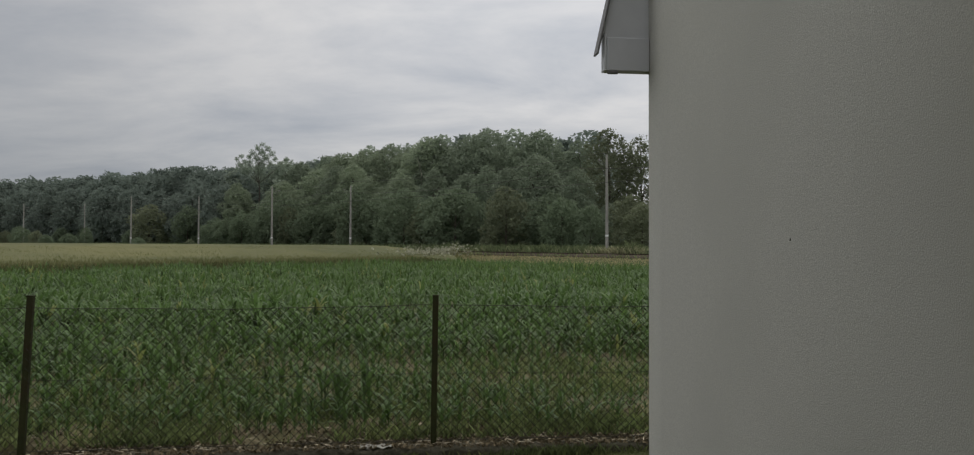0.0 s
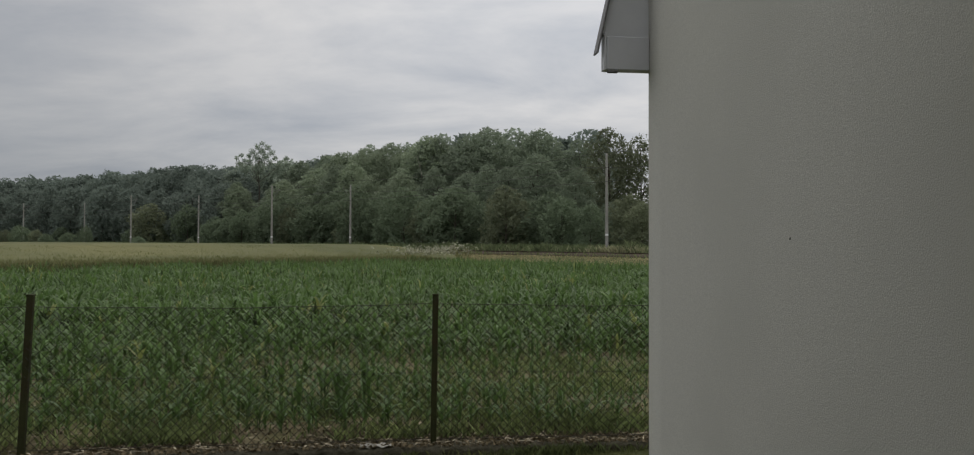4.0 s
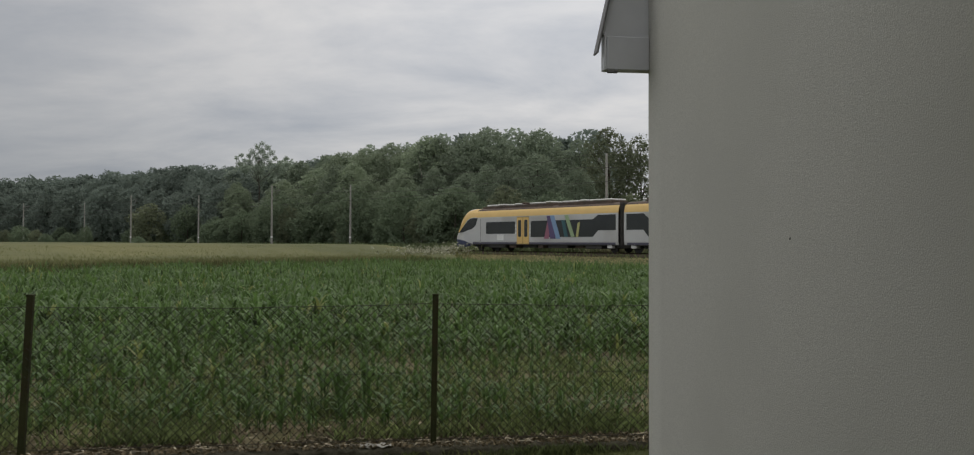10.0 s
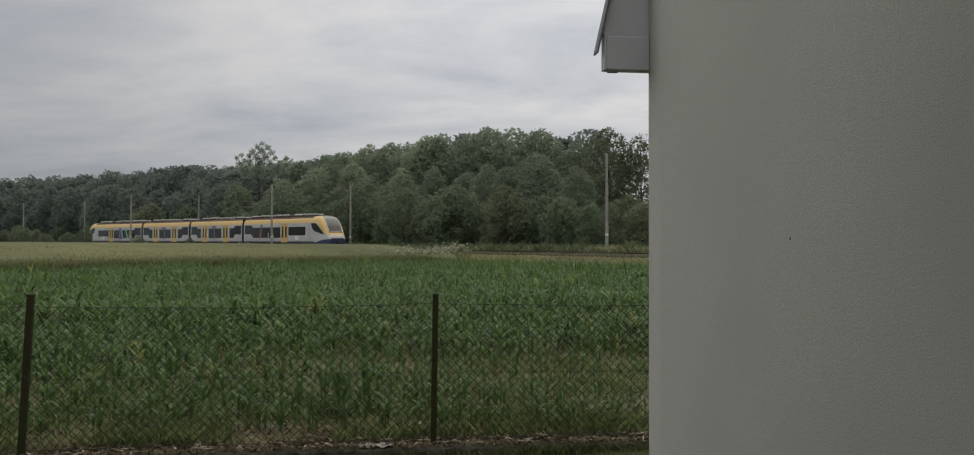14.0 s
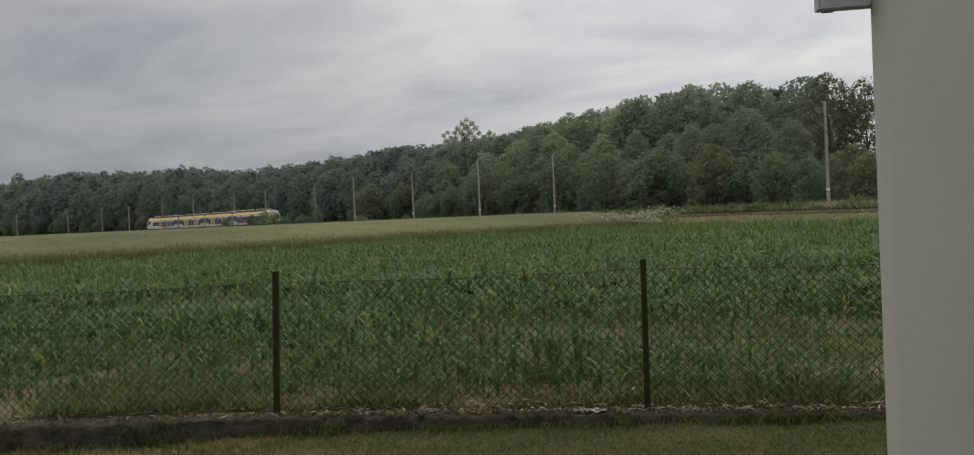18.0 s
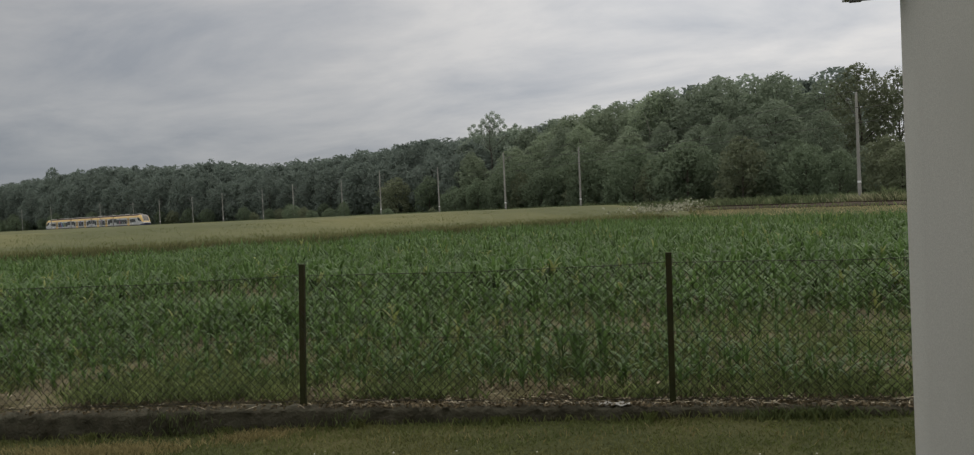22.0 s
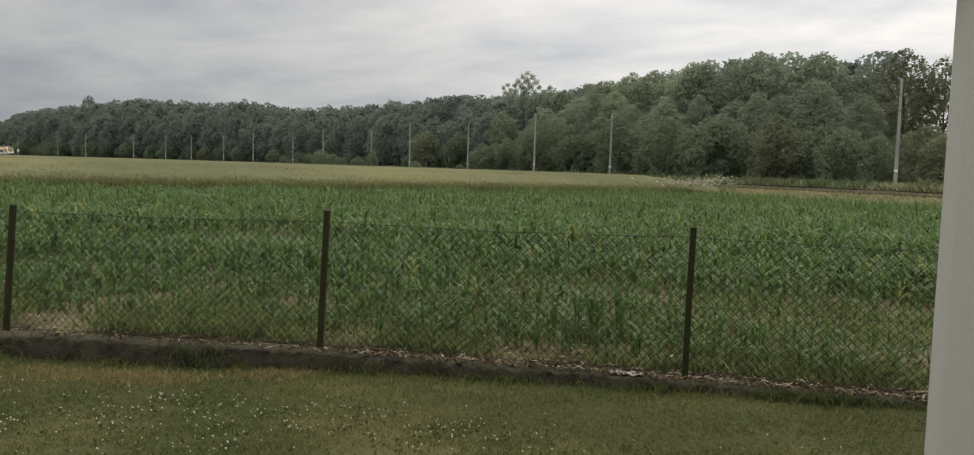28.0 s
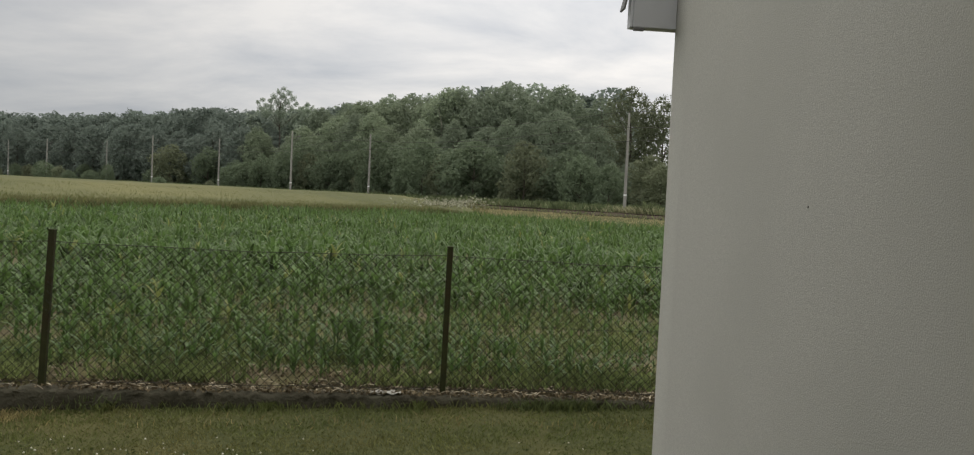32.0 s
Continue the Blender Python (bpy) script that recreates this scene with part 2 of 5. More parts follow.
# mid and grey-green leaves: haze is mixed into their base colours
M_LEAF = [material("dark_leaf", (0.130, 0.155, 0.111), (0.114, 0.138, 0.097), scale=0.35, rough=0.8, island=0.10, rand=0.14, spec=0.12, translucent=0.95),
          material("hazed_mid_leaf", (0.160, 0.190, 0.130), (0.143, 0.170, 0.115), scale=0.35, rough=0.8, island=0.10, rand=0.14, spec=0.12, translucent=0.95),
          material("willow_leaf", (0.098, 0.124, 0.080), (0.086, 0.110, 0.069), scale=0.5, rough=0.8, island=0.10, rand=0.14, spec=0.12, translucent=0.95),
          material("rusty_leaf", (0.108, 0.121, 0.076), (0.094, 0.107, 0.066), scale=0.5, rough=0.8, island=0.10, rand=0.12, spec=0.12, translucent=0.9),
          material("hazed_grey_leaf", (0.104, 0.126, 0.106), (0.092, 0.112, 0.094), scale=0.35, rough=0.8, island=0.10, rand=0.12, spec=0.12, translucent=0.95),
          material("hazed_pale_leaf", (0.170, 0.198, 0.156), (0.152, 0.178, 0.139), scale=0.35, rough=0.8, island=0.10, rand=0.12, spec=0.12, translucent=0.95)]
M_BARK = material("grey_bark", (0.115, 0.095, 0.075), (0.07, 0.058, 0.045), scale=6, rough=0.95, bump=0.8, bump_scale=14, stretch=(1, 1, 0.3))
M_DEADWOOD = material("bleached_dead_wood", (0.40, 0.38, 0.32), (0.30, 0.28, 0.235), scale=4, rough=0.9, bump=0.3)
M_CONC = material("weathered_concrete", (0.088, 0.080, 0.058), (0.050, 0.048, 0.033), scale=9, detail=8.0, rough=0.97, bump=1.0, bump_scale=34, second=(0.102, 0.097, 0.070), second_scale=3.1, spec=0.1)
M_POLE = material("pale_concrete_pole", (0.37, 0.36, 0.325), (0.28, 0.27, 0.245), scale=2, rough=0.9, bump=0.2, stretch=(1, 1, 0.2))
M_POST = material("dark_green_post", (0.040, 0.042, 0.016), (0.029, 0.032, 0.013), scale=9, rough=0.85, bump=0.2, second=(0.036, 0.026, 0.014), second_scale=4, spec=0.15)
M_WIRE = material("dark_wire", (0.036, 0.038, 0.027), (0.044, 0.039, 0.03), scale=12, rough=0.55, metal=0.4)
M_BALLAST = material("track_ballast", (0.082, 0.066, 0.048), (0.05, 0.041, 0.031), scale=5, rough=0.95, bump=1.0, bump_scale=14, second=(0.10, 0.08, 0.058), second_scale=0.3, spec=0.06)
M_RAIL = material("rusty_rail", (0.052, 0.036, 0.026), (0.036, 0.026, 0.02), scale=6, rough=0.85, spec=0.15)
M_SLEEPER = material("concrete_sleeper", (0.14, 0.115, 0.09), (0.10, 0.084, 0.066), scale=4, rough=0.95, rand=0.2, spec=0.06)
M_TGREY = material("grey_train_paint", (0.60, 0.595, 0.59), (0.55, 0.545, 0.54), scale=0.8, rough=0.4, second=(0.47, 0.46, 0.445), second_scale=0.4)
M_TYELLOW = material("yellow_train_paint", (0.80, 0.54, 0.20), (0.74, 0.50, 0.18), scale=0.9, rough=0.35)
M_TFRAME = material("ochre_door_frame", (0.34, 0.225, 0.08), (0.28, 0.19, 0.07), scale=1.0, rough=0.5)
M_TBLUE = material("dark_blue_paint", (0.050, 0.060, 0.125), (0.042, 0.052, 0.11), scale=1.0, rough=0.35)
M_TWHITE = material("white_train_paint", (0.66, 0.65, 0.63), (0.6, 0.59, 0.57), scale=1.0, rough=0.35)
M_TDARK = material("dark_underframe", (0.045, 0.043, 0.042), (0.065, 0.06, 0.052), scale=4, rough=0.8)
M_TROOF = material("dusty_roof_equipment", (0.125, 0.088, 0.066), (0.075, 0.056, 0.044), scale=2, rough=0.8)
M_TROOFL = material("light_roof_unit", (0.78, 0.77, 0.74), (0.64, 0.63, 0.60), scale=2, rough=0.6)
M_TGLASS = material("dark_train_glass", (0.030, 0.032, 0.028), (0.022, 0.024, 0.022), scale=1, rough=0.15, spec=0.6)
M_TSCREEN = material("cab_windscreen", (0.15, 0.138, 0.115), (0.11, 0.10, 0.085), scale=1, rough=0.12, spec=0.6)
M_BELLOWS = material("gangway_bellows", (0.07, 0.062, 0.056), (0.05, 0.046, 0.043), scale=6, rough=0.9)
M_PINK = material("pink_stripe_paint", (0.36, 0.14, 0.20), (0.33, 0.13, 0.18), scale=1, rough=0.4)
M_PURPLE = material("violet_stripe_paint", (0.12, 0.09, 0.20), (0.11, 0.08, 0.18), scale=1, rough=0.4)
M_LILAC = material("lilac_stripe_paint", (0.25, 0.22, 0.34), (0.22, 0.19, 0.30), scale=1, rough=0.4)
M_PALEBLUE = material("faint_blue_stripe_paint", (0.42, 0.48, 0.55), (0.38, 0.44, 0.50), scale=1, rough=0.4)
M_SKY = material("pale_blue_stripe_paint", (0.24, 0.36, 0.55), (0.22, 0.33, 0.50), scale=1, rough=0.4)
M_MINT = material("pale_green_stripe_paint", (0.36, 0.47, 0.27), (0.33, 0.43, 0.25), scale=1, rough=0.4)
M_LEMON = material("pale_yellow_stripe_paint", (0.55, 0.52, 0.22), (0.5, 0.47, 0.2), scale=1, rough=0.4)
M_CYAN = material("teal_stripe_paint", (0.05, 0.13, 0.15), (0.045, 0.12, 0.135), scale=1, rough=0.4)
M_REDLAMP = material("red_tail_lamp", (0.35, 0.02, 0.015), (0.3, 0.02, 0.015), scale=2, rough=0.3)
M_LAMPGLASS = material("lamp_glass", (0.55, 0.55, 0.52), (0.5, 0.5, 0.47), scale=2, rough=0.2)
M_SIGN = material("white_sign_paint", (0.84, 0.84, 0.82), (0.78, 0.78, 0.76), scale=3, rough=0.6)
M_SILL = material("violet_grey_sill_paint", (0.10, 0.095, 0.13), (0.085, 0.08, 0.11), scale=1.0, rough=0.5)
M_SCRAP = material("grimy_pale_scrap", (0.42, 0.41, 0.37), (0.26, 0.25, 0.21), scale=25, rough=0.9)
M_INSUL = material("grey_insulator", (0.22, 0.21, 0.20), (0.18, 0.17, 0.16), scale=4, rough=0.5)

# ------------------------------------------------------------------ mesh helpers


def part(name, bm, mat, parent, label="", smooth=False):
    """Links a bmesh (or a ready mesh) as one object under a thing or a part."""
    if isinstance(bm, bpy.types.Mesh):
        me = bm
    else:
        me = bpy.data.meshes.new(name)
        bm.to_mesh(me)
        bm.free()
    if mat is not None and not me.materials:
        for m in (mat if isinstance(mat, (list, tuple)) else [mat]):
            me.materials.append(m)
    if smooth:
        me.polygons.foreach_set("use_smooth", [True] * len(me.polygons))
    ob = new(name, me)
    if parent is not None:
        ob.parent = parent
    if label:
        ob["label"] = label
    return ob


def np_mesh(name, V, F):
    """A mesh from arrays of places and of faces with equally many corners."""
    V, F = np.asarray(V, dtype=np.float32), np.asarray(F, dtype=np.int32)
    me = bpy.data.meshes.new(name)
    k = F.shape[1]
    me.vertices.add(len(V))
    me.vertices.foreach_set("co", V.ravel())
    me.loops.add(F.size)
    me.loops.foreach_set("vertex_index", F.ravel())
    me.polygons.add(len(F))
    me.polygons.foreach_set("loop_start", np.arange(0, F.size, k, dtype=np.int32))
    me.update(calc_edges=True)
    return me


def grid_faces(n, m):
    i, j = np.meshgrid(np.arange(n - 1), np.arange(m - 1), indexing="ij")
    a = (i * m + j).ravel()
    return np.stack([a, a + 1, a + m + 1, a + m], 1)


def box(bm, c, s, bevel=0.0, m=None):
    """Adds a box with centre c and size s, its edges bevelled."""
    r = bmesh.ops.create_cube(bm, size=1.0)
    vs = r["verts"]
    bmesh.ops.scale(bm, vec=s, verts=vs)
    bmesh.ops.translate(bm, vec=c, verts=vs)
    if bevel:
        es = list({e for v in vs for e in v.link_edges})
        b = bmesh.ops.bevel(bm, geom=es, offset=bevel, segments=1, affect="EDGES")
        vs = list({v for f in b["faces"] for v in f.verts} | {v for v in vs if v.is_valid})
    if m is not None:
        bmesh.ops.transform(bm, matrix=m, verts=vs)
    return vs


def boxed(c, s, bevel=0.0, m=None):
    bm = bmesh.new()
    box(bm, c, s, bevel, m)
    return bm


def tube(bm, p0, p1, r0, r1=None, n=8):
    """Adds a tapered round bar from p0 to p1."""
    r1 = r0 if r1 is None else r1
    p0, p1 = Vector(p0), Vector(p1)
    d = p1 - p0
    q = d.to_track_quat("Z", "Y").to_matrix().to_4x4()
    r = bmesh.ops.create_cone(bm, cap_ends=True, segments=n, radius1=r0, radius2=r1, depth=d.length)
    bmesh.ops.transform(bm, matrix=Matrix.Translation((p0 + p1) / 2) @ q, verts=r["verts"])


def poly_tube(P, r, n=5):
    """Arrays of a thin round bar through the places P."""
    P = np.asarray(P, float)
    T = np.gradient(P, axis=0)
    T /= np.linalg.norm(T, axis=1, keepdims=True)
    A = np.cross(T, np.array([0.3, 0.2, 1.0]))
    A /= np.linalg.norm(A, axis=1, keepdims=True)
    B = np.cross(T, A)
    a = np.arange(n) * 2 * np.pi / n
    V = P[:, None] + r * (A[:, None] * np.cos(a)[None, :, None] + B[:, None] * np.sin(a)[None, :, None])
    i, j = np.meshgrid(np.arange(len(P) - 1), np.arange(n), indexing="ij")
    p, q = i * n + j, i * n + (j + 1) % n
    return V.reshape(-1, 3), np.stack([p.ravel(), q.ravel(), (q + n).ravel(), (p + n).ravel()], 1)


def sweep(P, prof, closed=True):
    """Arrays of a profile (across, up) swept along the ground line P (n x 3)."""
    P = np.asarray(P, float)
    T = np.gradient(P[:, :2], axis=0)
    T /= np.linalg.norm(T, axis=1, keepdims=True)
    N = np.stack([T[:, 1], -T[:, 0]], 1)
    k = len(prof)
    V = np.zeros((len(P), k, 3))
    for i, (a, u) in enumerate(prof):
        V[:, i, :2] = P[:, :2] + N * a
        V[:, i, 2] = P[:, 2] + u
    V = V.reshape(-1, 3)
    F = []
    n = len(P)
    kk = k if closed else k - 1
    i, j = np.meshgrid(np.arange(n - 1), np.arange(kk), indexing="ij")
    a, b = i * k + j, i * k + (j + 1) % k
    return V, np.stack([a.ravel(), b.ravel(), (b + k).ravel(), (a + k).ravel()], 1)


# ------------------------------------------------------------------ plan: track, field edges, heights
RAIL_Z = 0.90
_s = np.arange(-460.0, 801.0, 1.0)
_q = np.clip(_s, -60, 350) / 100
_head = 0.7033 + 0.1737 * _q + 0.0426 * _q ** 2 - 0.0144 * _q ** 3
_tx, _ty = np.cumsum(-np.sin(_head)), np.cumsum(np.cos(_head))
_i0 = int(np.argmin(np.abs(_s)))
_tx, _ty = _tx - _tx[_i0], _ty - _ty[_i0] + 73.09


def track_at(s, off=0.0):
    """Ground place on the track's middle at s metres, off metres to the far side of it."""
    s = np.asarray(s, float)
    h = np.interp(s, _s, _head)
    return np.interp(s, _s, _tx) + off * np.cos(h), np.interp(s, _s, _ty) + off * np.sin(h)


_tree_s = np.arange(-200, 600, 3.0)
_cx, _cy = track_at(_tree_s)
_ch = np.interp(_tree_s, _s, _head)


def track_offset(x, y):
    x, y = np.atleast_1d(np.asarray(x, float)), np.atleast_1d(np.asarray(y, float))
    out = np.zeros(x.size)
    for lo in range(0, x.size, 20000):
        dx, dy = x.ravel()[lo:lo + 20000, None] - _cx, y.ravel()[lo:lo + 20000, None] - _cy
        k = np.argmin(dx * dx + dy * dy, axis=1)
        r = np.arange(len(k))
        out[lo:lo + 20000] = dx[r, k] * np.cos(_ch[k]) + dy[r, k] * np.sin(_ch[k])
    return out.reshape(x.shape)


AB0, ABD = np.array([-6.0, 56.0]), np.array([0.651, 0.759])      # edge between corn and grain


def grain_side(x, y):
    return (np.asarray(x) - AB0[0]) * -ABD[1] + (np.asarray(y) - AB0[1]) * ABD[0]


def smooth(t):
    t = np.clip(t, 0, 1)
    return t * t * (3 - 2 * t)


def terrain(x, y):
    d = track_offset(x, y)
    emb = np.where(d > -3.4, 0.64 + 0.38 * smooth((d - 2.4) / 1.6), 0.64 * smooth((d + 11.5) / 8.1))
    rise = 0.64 * smooth(grain_side(x, y) / 16)
    return np.maximum(emb, rise) + 0.0


FENCE = [(-13.1, 4.05), (-10.0, 4.93), (-6.905, 5.662), (-3.742, 6.290), (-0.452, 6.685), (2.82, 7.06), (6.1, 7.4)]


def fence_y(x):
    return np.interp(x, [p[0] for p in FENCE], [p[1] for p in FENCE])


def wall_z(x):
    return np.interp(x, [-10, -6.9, -3.7, -0.4, 3], [-0.07, -0.055, -0.04, -0.03, -0.045])


def lawn_z(x, y):
    return np.interp(x, [-12, -7.1, -6.7, -3.7, -0.45, 1.5], [-0.15, -0.175, -0.285, -0.222, -0.105, -0.112]) + 0.014 * np.sin(np.asarray(x) * 1.3 + np.asarray(y) * 0.9)


rng = np.random.default_rng(7)

# ------------------------------------------------------------------ ground
rad = np.concatenate([[0.0], np.geomspace(3, 4500, 74)])
ang = np.linspace(0, 2 * np.pi, 145)
gx, gy = rad[:, None] * np.sin(ang), rad[:, None] * np.cos(ang)
gz = terrain(gx.ravel(), gy.ravel()).reshape(gx.shape) - 0.12
gz = np.where(gy < fence_y(gx) + 9.0, -0.5, gz)
gz = np.where(np.hypot(gx, gy) > 700, 0.4, gz)
ground = part("ground", np_mesh("ground", np.stack([gx, gy, gz], -1).reshape(-1, 3), grid_faces(75, 145)), M_GROUND, None)
tagged(ground, "flat green meadow ground reaching the horizon", "ground", kind="structure")

x, y = np.linspace(-46, 22, 180), np.linspace(4.0, 72, 180)
fx, fy = np.meshgrid(x, y, indexing="ij")
fz = terrain(fx.ravel(), fy.ravel()).reshape(fx.shape) + rng.normal(0, 0.014, fx.shape)
F = grid_faces(180, 180)
cxf, cyf = fx.ravel()[F].mean(1), fy.ravel()[F].mean(1)
keep = (cyf > fence_y(cxf) + 0.30) & (grain_side(cxf, cyf) < 3) & (track_offset(cxf, cyf) < -9.5)
edge = np.abs(fy - fence_y(fx)) < 0.55
fy_s = np.where(edge, fence_y(fx) + 0.05, fy)
fz = np.where(edge, wall_z(fx) - 0.012, fz)
keep = keep | ((cyf > fence_y(cxf) - 0.05) & (cyf <= fence_y(cxf) + 0.35))
field = part("field_soil", np_mesh("field_soil", np.stack([fx, fy_s, fz], -1).reshape(-1, 3), F[keep]), M_SOIL, None)
tagged(field, "brown crumbly soil of the corn field", "soil", kind="structure")

x, y = np.linspace(-16, 9, 90), np.linspace(0, 1, 50)
lx, lt = np.meshgrid(x, y, indexing="ij")
ly = -3 + lt * (fence_y(lx) - 0.08 + 3)
lz = lawn_z(lx, ly) + rng.normal(0, 0.006, lx.shape)
lawn = part("lawn", np_mesh("lawn", np.stack([lx, ly, lz], -1).reshape(-1, 3), grid_faces(90, 50)), M_LAWN, None)
tagged(lawn, "short mown lawn with yellowed patches", "lawn", kind="structure")

# embankment under the track
es = np.arange(-120, 560, 3.0)
ex, ey = track_at(es)
V, F = sweep(np.stack([ex, ey, np.zeros_like(ex)], 1), [(-12.0, -0.05), (-10.0, 0.04), (-7.5, 0.28), (-5.0, 0.54), (-3.2, 0.63), (0, 0.66), (2.4, 0.64), (3.2, 0.82), (4.0, 0.98), (8, 1.03), (14, 1.05), (45, 1.05)], closed=False)
V[:, 2] += rng.normal(0, 0.03, len(V))
emb = part("embankment", np_mesh("embankment", V, F), M_GROUND, None)
tagged(emb, "low grassy railway embankment", "embankment", kind="structure")

V, F = sweep(np.stack([ex, ey, np.full_like(ex, 0.68)], 1), [(-2.3, -0.02), (-1.6, 0.14), (-0.8, 0.17), (0.8, 0.17), (1.6, 0.14), (2.3, -0.02)], closed=False)
V[:, 2] += rng.normal(0, 0.012, len(V))
railway = tagged(new("railway_track"), "single railway track of rusty rails on brown ballast", "railway track", kind="structure")
part("ballast", np_mesh("ballast", V, F), M_BALLAST, railway)
for off in (-0.7525, 0.7525):
    rs = np.arange(-120, 560, 2.0)
    rx, ry = track_at(rs, off)
    V, F = sweep(np.stack([rx, ry, np.full_like(rx, RAIL_Z)], 1), [(-0.036, 0), (0.036, 0), (0.036, -0.03), (0.012, -0.045), (0.014, -0.13), (0.07, -0.15), (-0.07, -0.15), (-0.014, -0.13), (-0.012, -0.045), (-0.036, -0.03)])
    part("rail", np_mesh("rail", V, F), M_RAIL, railway)
# low dark strip that draws a second dark line before the rails
ds_ = np.arange(-60, 60, 2.0)
dx_, dy_ = track_at(ds_, -3.1)
V, F = sweep(np.stack([dx_, dy_, np.full_like(dx_, 0.62)], 1), [(-0.17, -0.2), (-0.17, 0.06), (-0.14, 0.08), (0.14, 0.08), (0.17, 0.06), (0.17, -0.2)])
tagged(part("cable_duct", np_mesh("cable_duct", V, F), M_RAIL, None), "low dark brown strip along the railway", "cable duct")
bm = bmesh.new()
box(bm, (0, 0, 0), (0.26, 2.5, 0.16), 0.02)
sl_me = bpy.data.meshes.new("sleeper")
bm.to_mesh(sl_me)
bm.free()
for s in np.arange(-42, 36, 0.62):
    sx, sy = track_at(s)
    ob = part("sleeper", sl_me, M_SLEEPER, railway)
    ob.matrix_basis = pose(sx, sy, RAIL_Z - 0.19 + rng.normal(0, 0.006), 0, 0, math.degrees(np.interp(s, _s, _head)) + 90)

# ------------------------------------------------------------------ garden fence and its low wall
px = np.linspace(-13, 6, 420)
py = fence_y(px)
V, F = sweep(np.stack([px, py, wall_z(px)], 1), [(0.11, -0.6), (0.105, -0.2), (0.108, -0.13), (0.105, -0.08), (0.108, -0.03), (0.102, -0.006), (0.05, 0.004), (-0.03, 0.004), (-0.085, 0.0), (-0.105, -0.012), (-0.112, -0.05), (-0.106, -0.12), (-0.112, -0.2), (-0.108, -0.6)])
V = V + rng.normal(0, 0.009, V.shape)
wall = part("retaining_wall", np_mesh("retaining_wall", V, F), M_CONC, None)
tagged(wall, "low dark mossy concrete wall under the fence", "wall", kind="structure")

fence = tagged(new("chain_link_fence"), "chain-link wire fence on dark green steel posts", "fence")
LEAN = {0: (1.8, -2.0), 1: (2.2, -2.5), 2: (2.2, -2.8), 3: (2.0, -1.3), 4: (0.6, 0.2)}    # degrees about y and x
POST_HS = {2: 1.25, 3: 1.295, 4: 1.275}
for i, (fx0, fy0) in enumerate(FENCE):
    POST_H = POST_HS.get(i, 1.25)
    ob = part("post", boxed((0, 0, POST_H / 2 - 0.1), (0.050, 0.050, POST_H + 0.2), 0.006), M_POST, fence)
    lean = LEAN.get(i, (0, 0))
    ob.matrix_basis = pose(fx0, fy0, float(wall_z(fx0)), lean[1], lean[0], 6)
    cap = part("post_cap", boxed((0, 0, POST_H + 0.004), (0.055, 0.055, 0.012), 0.003), M_POST, ob)
CELL, TOPZ = 0.077, 1.205
